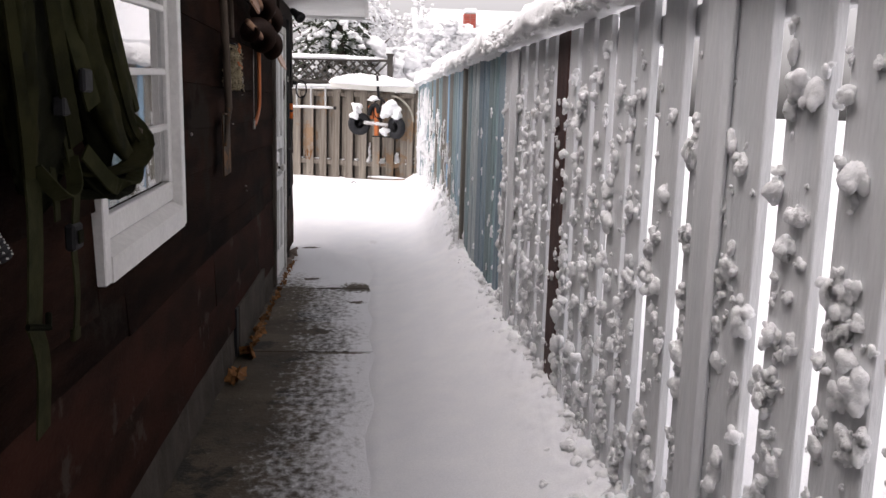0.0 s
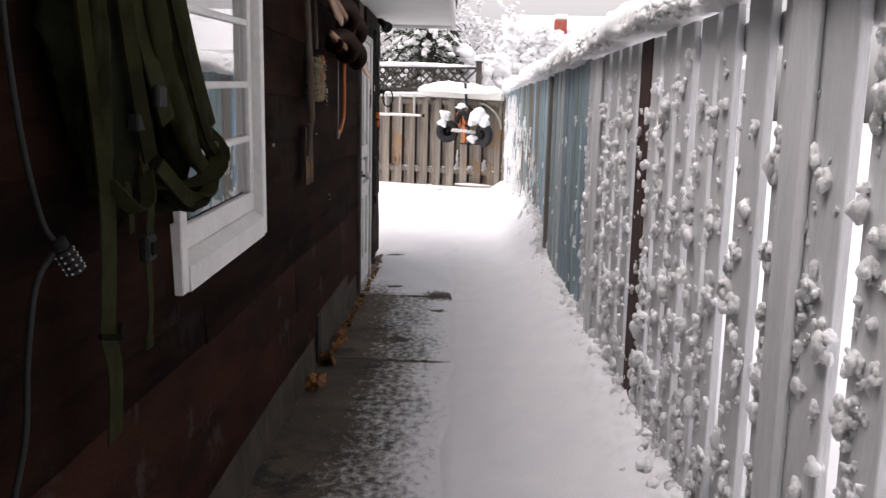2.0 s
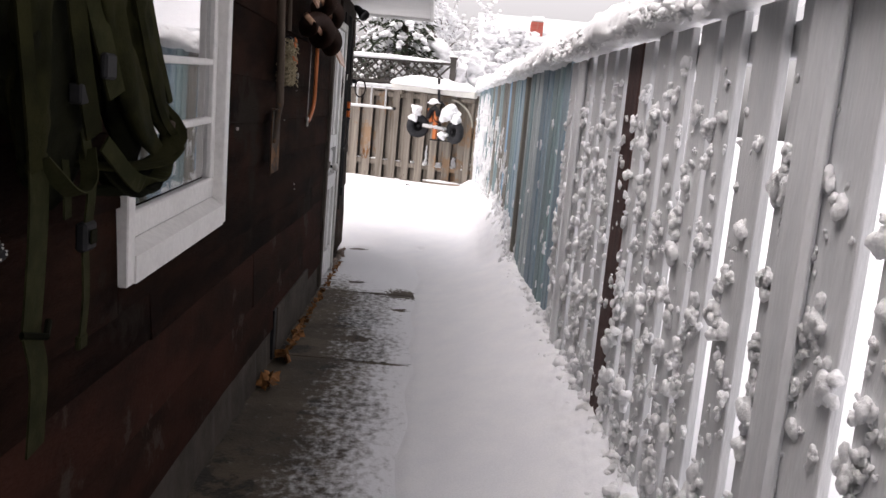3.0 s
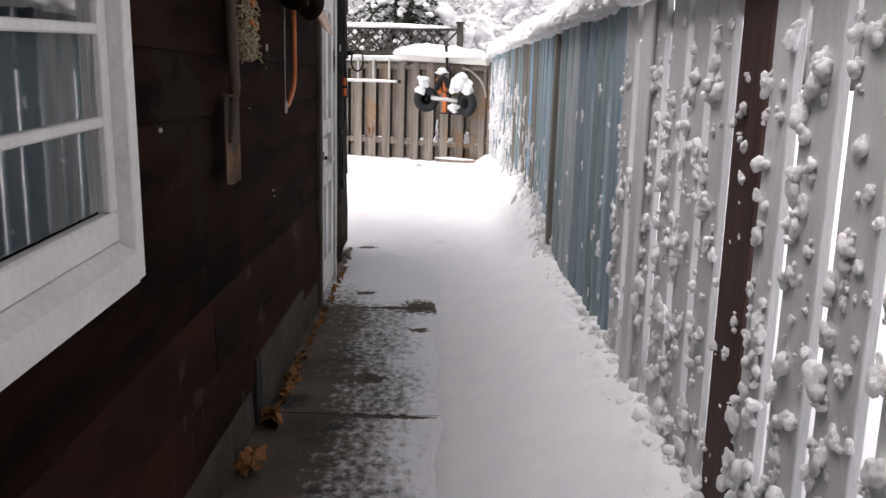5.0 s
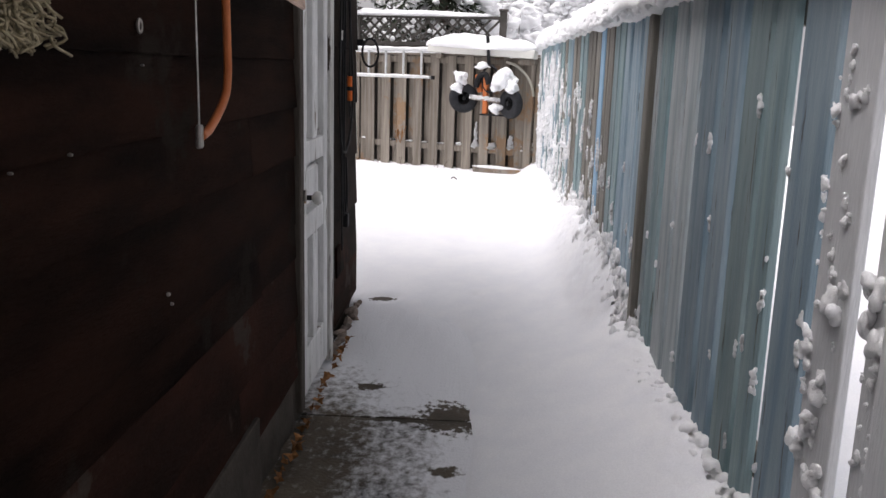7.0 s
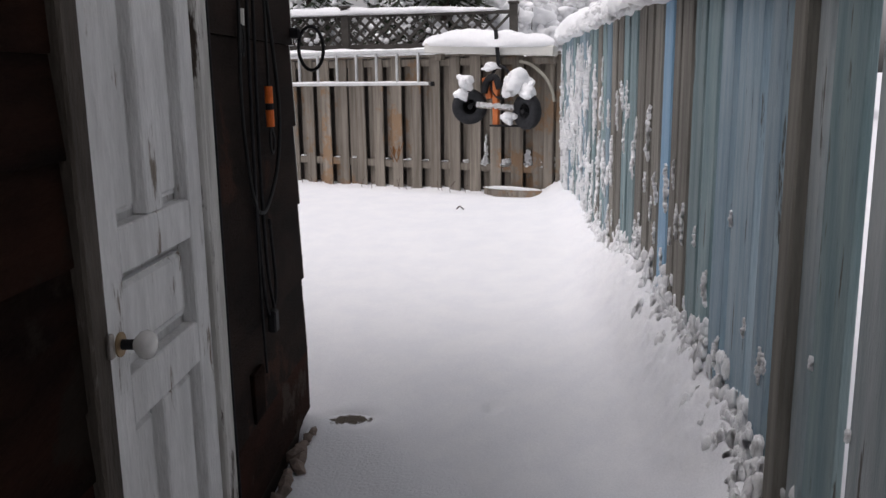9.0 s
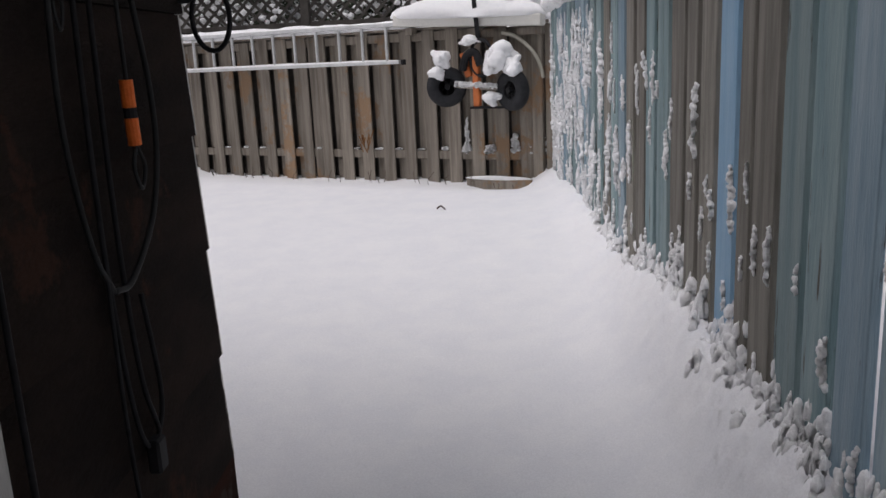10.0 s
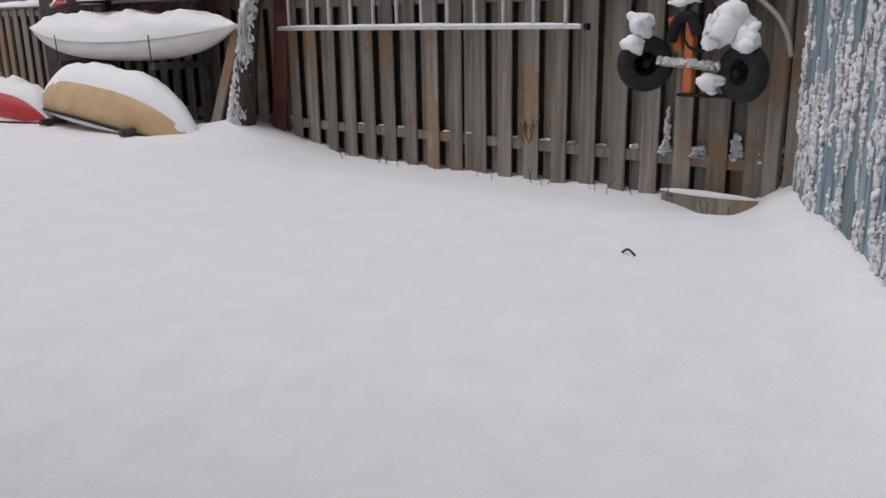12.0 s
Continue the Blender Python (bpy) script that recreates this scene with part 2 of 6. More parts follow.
def dusted_concrete():
    """Stained concrete with blown snow that thins out towards the wall."""
    m = material("dusted_concrete", (0.045, 0.037, 0.027), (0.115, 0.092, 0.064), 0.75, 2.4, bump=0.6, fine=70.0,
                 spot=(0.030, 0.027, 0.023), spot_scale=1.7, spot_at=0.53)
    n, l = m.node_tree.nodes, m.node_tree.links
    bs = n["Principled BSDF"]
    col = bs.inputs["Base Color"].links[0].from_socket
    geo = n.new("ShaderNodeNewGeometry")
    sep = n.new("ShaderNodeSeparateXYZ")
    l.new(geo.outputs["Position"], sep.inputs[0])
    mp = n.new("ShaderNodeMapping")
    mp.inputs["Scale"].default_value = (1.0, 0.75, 1.0)
    l.new(geo.outputs["Position"], mp.inputs["Vector"])
    big = n.new("ShaderNodeTexNoise")
    big.inputs["Scale"].default_value, big.inputs["Detail"].default_value = 3.2, 5.0
    small = n.new("ShaderNodeTexNoise")
    small.inputs["Scale"].default_value, small.inputs["Detail"].default_value = 26.0, 8.0
    small.inputs["Roughness"].default_value = 0.62
    for t in (big, small):
        l.new(mp.outputs[0], t.inputs["Vector"])

    def math(op, a, b, c=None):
        x = n.new("ShaderNodeMath")
        x.operation = op
        for s, v in zip(x.inputs, (a, b, c)):
            if v is None:
                continue
            if hasattr(v, "links"):
                l.new(v, s)
            else:
                s.default_value = v
        return x.outputs[0]

    def ease(src, lo, hi, top):
        r = n.new("ShaderNodeMapRange")
        r.interpolation_type = "SMOOTHSTEP"
        r.inputs[1].default_value, r.inputs[2].default_value, r.inputs[4].default_value = lo, hi, top
        l.new(src, r.inputs[0])
        return r.outputs[0]

    # the eaves keep a strip dry by the wall; past it the powder lies thicker, and it covers all near the yard
    wavy = math("MULTIPLY_ADD", math("SUBTRACT", big.outputs[0], 0.5), 0.30, sep.outputs[0])
    cover = math("ADD", ease(wavy, -0.60, -0.32, 0.33), ease(wavy, -0.34, 0.06, 0.55))
    cover = math("ADD", cover, ease(sep.outputs[1], 4.86, 5.10, 0.30))
    cover = math("ADD", cover, ease(sep.outputs[1], 3.2, 4.8, 0.12))
    cover = math("ADD", cover, ease(sep.outputs[1], 5.0, 6.3, 0.75))
    cover = math("MULTIPLY_ADD", math("SUBTRACT", small.outputs[0], 0.5), 1.35, cover)
    # bare wet patches where the snow has been scuffed away
    for px, py, rx, ry, amount in ((-0.08, 4.98, 0.16, 0.20, 1.15), (-0.30, 4.92, 0.30, 0.03, 0.7), (-0.50, 5.30, 0.07, 0.05, 0.8), (-0.62, 6.88, 0.10, 0.05, 1.9),
                                   (-0.22, 3.13, 0.26, 0.025, 0.8), (-0.35, 3.6, 0.10, 0.07, 0.5), (-0.1, 4.45, 0.07, 0.05, 0.8)):
        dst = n.new("ShaderNodeVectorMath")
        dst.operation = "MULTIPLY_ADD"
        l.new(geo.outputs["Position"], dst.inputs[0])
        dst.inputs[1].default_value = (1 / rx, 1 / ry, 0)
        dst.inputs[2].default_value = (-px / rx, -py / ry, 0)
        length = n.new("ShaderNodeVectorMath")
        length.operation = "LENGTH"
        l.new(dst.outputs[0], length.inputs[0])
        fall = n.new("ShaderNodeMapRange")
        fall.interpolation_type = "SMOOTHSTEP"
        fall.inputs[1].default_value, fall.inputs[2].default_value = 1.25, 0.35
        fall.inputs[3].default_value, fall.inputs[4].default_value = 0.0, amount
        ragged = math("MULTIPLY_ADD", math("SUBTRACT", small.outputs[0], 0.5), 1.8, length.outputs["Value"])
        l.new(ragged, fall.inputs[0])
        cover = math("SUBTRACT", cover, fall.outputs[0])
    rng = n.new("ShaderNodeMapRange")
    rng.interpolation_type = "SMOOTHSTEP"
    rng.inputs[1].default_value, rng.inputs[2].default_value = 0.12, 0.80
    l.new(cover, rng.inputs[0])
    mx = n.new("ShaderNodeMix")
    mx.data_type = "RGBA"
    l.new(rng.outputs[0], mx.inputs[0])
    l.new(col, mx.inputs[6])
    mx.inputs[7].default_value = (0.82, 0.83, 0.85, 1)
    l.new(mx.outputs[2], bs.inputs["Base Color"])
    return m


CONCRETE = dusted_concrete()

# ---------------------------------------------------------------- mesh helpers


def box_bm(bm, x0, x1, y0, y1, z0, z1, bevel=0.0):
    vs = [bm.verts.new(p) for p in ((x0, y0, z0), (x1, y0, z0), (x1, y1, z0), (x0, y1, z0),
                                    (x0, y0, z1), (x1, y0, z1), (x1, y1, z1), (x0, y1, z1))]
    fs = [bm.faces.new([vs[i] for i in f]) for f in ((3, 2, 1, 0), (4, 5, 6, 7), (0, 1, 5, 4), (1, 2, 6, 5), (2, 3, 7, 6), (3, 0, 4, 7))]
    if bevel:
        es = {e for f in fs for e in f.edges}
        bmesh.ops.bevel(bm, geom=list(es), offset=bevel, segments=1, affect="EDGES", profile=0.5)
    return bm


def box(x0, x1, y0, y1, z0, z1, bevel=0.0):
    return box_bm(bmesh.new(), x0, x1, y0, y1, z0, z1, bevel)


def mesh_of(name, bm, mat, smooth=False):
    me = bpy.data.meshes.new(name)
    bm.normal_update()
    bm.to_mesh(me)
    bm.free()
    me.materials.append(mat)
    if smooth:
        me.polygons.foreach_set("use_smooth", [True] * len(me.polygons))
    return me


def part(name, bm, mat, parent=None, label="", smooth=False, at=None):
    """One mesh object from a bmesh, under a thing or a part (or top-level with no parent)."""
    ob = new(name, mesh_of(name, bm, mat, smooth))
    if parent is not None:
        ob.parent = parent
    if at is not None:
        ob.matrix_basis = at
    if label:
        ob["label"] = label
    return ob


def piece(name, me, parent, at):
    ob = new(name, me)
    ob.parent = parent
    ob.matrix_basis = at
    return ob


def thing(name, label, category, at=None, group="", kind=""):
    e = new(name)
    if at is not None:
        e.matrix_basis = at
    return tagged(e, label, category, group, kind)


def mesh_arrays(name, verts, faces, mat, parent=None, smooth=True):
    me = bpy.data.meshes.new(name)
    me.from_pydata([tuple(map(float, v)) for v in verts], [], [tuple(int(i) for i in f) for f in faces])
    me.materials.append(mat)
    if smooth:
        me.polygons.foreach_set("use_smooth", [True] * len(me.polygons))
    me.update()
    ob = new(name, me)
    if parent is not None:
        ob.parent = parent
    return ob


def tube_bm(points, radius, sides=8, bm=None, closed=False, flat=1.0):
    """A round (or flattened) bar along points; radius may be a function of the step 0..1."""
    bm = bm or bmesh.new()
    pts = [Vector(p) for p in points]
    rings = []
    up = Vector((0, 0, 1))
    last = None
    for i, p in enumerate(pts):
        d = (pts[min(i + 1, len(pts) - 1)] - pts[max(i - 1, 0)])
        if closed:
            d = pts[(i + 1) % len(pts)] - pts[i - 1]
        d = d.normalized() if d.length > 1e-9 else Vector((0, 0, 1))
        if last is None:
            ref = up if abs(d.z) < 0.9 else Vector((0, 1, 0))
            u = d.cross(ref).normalized()
        else:
            u = (last - d * last.dot(d)).normalized()
        last = u
        v = d.cross(u)
        r = radius(i / max(1, len(pts) - 1)) if callable(radius) else radius
        rings.append([bm.verts.new(p + u * (r * math.cos(a)) + v * (r * flat * math.sin(a)))
                      for a in (2 * math.pi * k / sides for k in range(sides))])
    for i in range(len(rings) - (0 if closed else 1)):
        a, b = rings[i], rings[(i + 1) % len(rings)]
        for k in range(sides):
            bm.faces.new((a[k], a[(k + 1) % sides], b[(k + 1) % sides], b[k]))
    if not closed:
        bm.faces.new(rings[0][::-1])
        bm.faces.new(rings[-1])
    return bm


def smooth_path(points, n=8):
    """Catmull-Rom through the points."""
    p = [Vector(q) for q in points]
    p = [2 * p[0] - p[1]] + p + [2 * p[-1] - p[-2]]
    out = []
    for i in range(1, len(p) - 2):
        for k in range(n):
            t = k / n
            a, b, c, d = p[i - 1], p[i], p[i + 1], p[i + 2]
            out.append(0.5 * ((2 * b) + (c - a) * t + (2 * a - 5 * b + 4 * c - d) * t * t + (3 * b - a - 3 * c + d) * t ** 3))
    out.append(p[-2])
    return out


def cyl_bm(bm, p0, p1, r, sides=16):
    return tube_bm([p0, p1], r, sides, bm)


def lathe_bm(profile, sides=24, bm=None, m=None):
    """Turn (r, h) pairs round the z axis; m places it."""
    bm = bm or bmesh.new()
    m = m or Matrix()
    rings = []
    for r, h in profile:
        rings.append([bm.verts.new(m @ Vector((r * math.cos(2 * math.pi * k / sides), r * math.sin(2 * math.pi * k / sides), h))) for k in range(sides)])
    for a, b in zip(rings, rings[1:]):
        for k in range(sides):
            bm.faces.new((a[k], a[(k + 1) % sides], b[(k + 1) % sides], b[k]))
    bm.faces.new(rings[0][::-1])
    bm.faces.new(rings[-1])
    return bm


# a small ball from which snow clots are put together
_ico = bmesh.new()
bmesh.ops.create_icosphere(_ico, subdivisions=2, radius=1.0)
_ico.verts.ensure_lookup_table()
ICO_V = np.array([v.co[:] for v in _ico.verts])
ICO_F = np.array([[v.index for v in f.verts] for f in _ico.faces])
_ico.free()
_ico = bmesh.new()
bmesh.ops.create_icosphere(_ico, subdivisions=1, radius=1.0)
_ico.verts.ensure_lookup_table()
ICO1_V = np.array([v.co[:] for v in _ico.verts])
ICO1_F = np.array([[v.index for v in f.verts] for f in _ico.faces])
_ico.free()

_ico = bmesh.new()
bmesh.ops.create_icosphere(_ico, subdivisions=3, radius=1.0)
_ico.verts.ensure_lookup_table()
ICO3_V = np.array([v.co[:] for v in _ico.verts])
ICO3_F = np.array([[v.index for v in f.verts] for f in _ico.faces])
_ico.free()
_ico = bmesh.new()
bmesh.ops.create_icosphere(_ico, subdivisions=4, radius=1.0)
_ico.verts.ensure_lookup_table()
ICO4_V = np.array([v.co[:] for v in _ico.verts])
ICO4_F = np.array([[v.index for v in f.verts] for f in _ico.faces])
_ico.free()


def clot_shapes(dirs, count=40):
    """Shapes that many small balls stuck together would have, seen from their middle."""
    r = np.random.RandomState(99)
    out = []
    for i in range(count):
        reach = np.full(len(dirs), 0.45)
        soft = np.exp(11 * reach)
        for k in range(r.randint(9, 17)):
            p = r.normal(0, 1, 3)
            p *= r.uniform(0.25, 0.72) / np.linalg.norm(p)
            rad = r.uniform(0.20, 0.42)
            b = dirs @ p
            disc = b * b - p @ p + rad * rad
            soft = soft + np.where(disc > 0, np.exp(11 * np.clip(b + np.sqrt(np.maximum(disc, 0)), 0, 2)), 0)
        reach = np.log(soft) / 11
        ph = r.rand(4) * 9
        reach = reach + 0.045 * np.sin(dirs @ np.array((9.0, -7, 6)) + ph[0]) * np.sin(dirs @ np.array((-8.0, 6, 9)) + ph[1])
        reach = reach + 0.03 * np.sin(dirs @ np.array((17.0, 13, -9)) + ph[2]) * np.sin(dirs @ np.array((-11.0, 16, 14)) + ph[3])
        out.append(dirs * reach[:, None])
    return out


CLOT_SHAPES = {0: (clot_shapes(ICO_V), ICO_F), 1: (clot_shapes(ICO3_V), ICO3_F), 2: (clot_shapes(ICO4_V), ICO4_F)}


class Clots:
    """Collects many lumps into one mesh."""

    def __init__(self, seed):
        self.v, self.f, self.n, self.r = [], [], 0, np.random.RandomState(seed)

    def ball(self, c, s, fine=True, rough=0.22):
        bv, bf = (ICO_V, ICO_F) if fine else (ICO1_V, ICO1_F)
        ph = self.r.rand(3) * 9
        d = 1 + rough * np.sin(bv @ np.array([2.1, 1.3, 2.7]) * 1.7 + ph[0]) * np.sin(bv @ np.array([-1.2, 2.3, 1.1]) * 2.1 + ph[1])
        d = d + 0.4 * rough * np.sin(bv @ np.array([5.0, -4.0, 3.0]) + ph[2])
        self.v.append(bv * d[:, None] * np.asarray(s) + np.asarray(c))
        self.f.append(bf + self.n)
        self.n += len(bv)

    def lobed(self, c, s, fine=1):
        """One crumbly clot of snow, turned and scaled at random from a few shapes."""
        bv, bf = CLOT_SHAPES[int(fine)]
        v = bv[self.r.randint(len(bv))]
        t = self.r.uniform(0, 6.28)
        co, si = math.cos(t), math.sin(t)
        v = v @ np.array(((1, 0, 0), (0, co, -si), (0, si, co)))
        self.v.append(v * np.asarray(s) + np.asarray(c))
        self.f.append(bf + self.n)
        self.n += len(v)

    def make(self, name, mat, parent=None):
        return mesh_arrays(name, np.concatenate(self.v), np.concatenate(self.f), mat, parent)

# ---------------------------------------------------------------- ground: one sheet of snow


def step(a, b, x):
    t = np.clip((x - a) / (b - a), 0, 1)
    return t * t * (3 - 2 * t)


def lump(x, y, s, seed):
    """Soft value noise on arrays."""
    return (np.sin(x * s * 1.0 + seed) * np.sin(y * s * 1.3 + seed * 2.1) + 0.5 * np.sin(x * s * 2.3 - y * s * 1.1 + seed * 0.7)
            + 0.35 * np.sin(y * s * 3.7 + x * s * 1.9 + seed * 1.3)) / 1.85


FENCE_X = 0.81


def fence_x(y):
    """The side fence's face; it leans a little inwards further on."""
    return FENCE_X - 0.05 * max(0.0, y - 6.0) / 7.0


def far_y(x):
    """The line of the fence that closes the yard."""
    return 12.75 - 0.5 * (x - 0.7)


def snow_height(x, y):
    fx = FENCE_X - 0.05 * np.clip(y - 6.0, 0, 99) / 7.0
    edge = 0.02 + 0.025 * lump(x * 0, y, 1.7, 0.4) + 0.01 * lump(x, y, 6.0, 1.4)
    # beside the slab: a bank that rises towards the fence
    bank = 0.03 * step(-0.16, 0.22, x - edge) + 0.075 * step(0.05, 0.5, x) + 0.13 * step(0.36, 0.84, x)
    bank = bank + 0.022 * step(0.50, 0.85, x) * (lump(x, y, 6.0, 2.0) + 0.5 * lump(x + 0.4 * y, y, 14.0, 5.0))
    crumbs = np.abs(lump(x * 1.1 + 0.35 * y, y, 26.0, 1.0)) + 0.8 * np.abs(lump(x - 0.3 * y, y * 1.2, 49.0, 2.0))
    bank = bank + 0.022 * crumbs * step(-0.24, -0.03, x - fx)
    bank = bank - 0.035 * (1 - step(-0.16, 0.05, x - edge))
    # the yard: deeper and deeper
    yard = 0.045 + 0.05 * step(6.2, 7.4, y) + 0.21 * step(7.0, 10.8, y) + 0.004 * lump(x, y, 1.6, 3.0)
    wall_side = step(-0.05, 0.75, x - fx + 0.62) * (1 - 0.75 * step(7.6, 9.2, y))
    yard = yard + (0.10 + 0.02 * lump(x, y, 3.0, 4.0)) * wall_side + (0.12 + 0.03 * lump(x, y, 7.0, 4.0)) * step(-0.26, 0.0, x - fx) * (1 - 0.6 * step(7.8, 9.4, y))
    # a crust of blown snow against the blue boards
    crust = step(-0.40, -0.02, x - fx) * step(5.80, 6.15, y) * (1 - 0.8 * step(7.8, 9.6, y))
    grit = np.abs(lump(x * 1.0 + 0.3 * y, y, 31.0, 1.0)) + 0.7 * np.abs(lump(x - 0.2 * y, y * 1.1, 57.0, 2.0))
    yard = yard + crust * (0.12 + 0.06 * grit * step(-0.36, -0.10, x - fx))
    k = step(5.5, 7.3, y + 0.9 * np.clip(x, -0.8, 0.8))
    h = bank * (1 - k) + yard * k
    # a heap in the corner and low mounds along the far fence
    fy = 12.75 - 0.5 * (x - 0.7)
    near = np.exp(-((y - fy) / 0.55) ** 2)
    h = h - 0.14 * step(1.6, 0.1, fy - y) * step(-5.5, -3.0, x)
    h = h + near * (0.025 * lump(x, y, 4.1, 7.0) + 0.10 * np.exp(-((x - 0.75) / 0.28) ** 2))
    h = h + 0.25 * np.exp(-((x + 4.25) / 0.6) ** 2 - ((y - 14.75) / 0.5) ** 2)
    # to the left the ground rises a little
    h = h + 0.06 * step(-2.5, -5.5, x)
    # blown hollow in front of the kick board
    h = h - 0.10 * np.exp(-((x - 0.30) / 0.30) ** 2 - ((y - 12.72) / 0.22) ** 2)
    # scuffed bare by the corner
    h = h - 0.07 * np.exp(-((x + 0.62) / 0.09) ** 2 - ((y - 6.88) / 0.05) ** 2)
    # one small dimple
    h = h - 0.035 * np.exp(-((x - 0.01) / 0.035) ** 2 - ((y - 6.88) / 0.04) ** 2)
    # beyond both fences, gentle drifts
    beyond = step(fx + 0.05, fx + 0.4, x)
    h = h * (1 - beyond) + (0.30 + 0.06 * lump(x, y, 0.9, 6.0)) * beyond
    # no snow under the house
    inside = (1 - step(-0.80, -0.76, x)) * (1 - step(6.72, 6.80, y)) * step(-60, -50, -np.abs(x))
    h = h * (1 - inside) - 0.08 * inside
    return h


def spread(lo, hi, fine, far, n):
    out = []
    d, p = fine, lo
    for i in range(n):
        d *= (far / fine) ** (1.0 / n)
        p -= d
        out.append(p)
    left = out[::-1]
    mid = list(np.arange(lo, hi, fine))
    d, p, right = fine, hi, [hi]
    for i in range(n):
        d *= (far / fine) ** (1.0 / n)
        p += d
        right.append(p)
    return np.array(left + mid + right)


def build_ground():
    xs, ys = spread(-1.0, 1.1, 0.017, 90.0, 40), spread(-2.2, 13.6, 0.03, 90.0, 34)
    X, Y = np.meshgrid(xs, ys)
    Z = snow_height(X, Y)
    v = np.stack([X, Y, Z], -1).reshape(-1, 3)
    nx, ny = len(xs), len(ys)
    i = np.arange(nx * (ny - 1)).reshape(ny - 1, nx)[:, :-1].ravel()
    f = np.stack([i, i + 1, i + nx + 1, i + nx], -1)
    ob = mesh_arrays("ground", v, f, SNOW)
    tagged(ob, "smooth fresh white snow covering the yard and path", "snow", kind="structure")


build_ground()


def build_slab():
    e = thing("pavement", "stained concrete path slabs dusted with blown snow", "path", kind="structure")
    joints = (-3.2, -0.9, 1.1, 3.15, 4.93, 7.25)
    r = random.Random(5)
    for a, b in zip(joints, joints[1:]):
        bm = bmesh.new()
        nx, ny = 14, 20
        g = [[bm.verts.new((-0.79 + 1.25 * i / nx, a + 0.006 + (b - a - 0.012) * j / ny,
                            0.004 * math.sin(i * 1.3 + j * 0.7 + a) * (0 < j < ny))) for i in range(nx + 1)] for j in range(ny + 1)]
        for j in range(ny):
            for i in range(nx):
                bm.faces.new((g[j][i], g[j][i + 1], g[j + 1][i + 1], g[j + 1][i]))
        ext = bmesh.ops.extrude_face_region(bm, geom=list(bm.faces))
        for q in ext["geom"]:
            if isinstance(q, bmesh.types.BMVert):
                q.co.z = -0.10
        bmesh.ops.recalc_face_normals(bm, faces=bm.faces)
        part("slab", bm, CONCRETE, e, smooth=False)


build_slab()

# ---------------------------------------------------------------- the house wall
WALL_X = -0.77
HOUSE_END = 6.86
END_X = -0.80
SOFFIT_Z = 2.36
WIN = (0.625, 1.672, 0.935, 2.06)      # outer trim: y, y, z, z
DOOR = (4.945, 5.63, 0.02, 2.02)


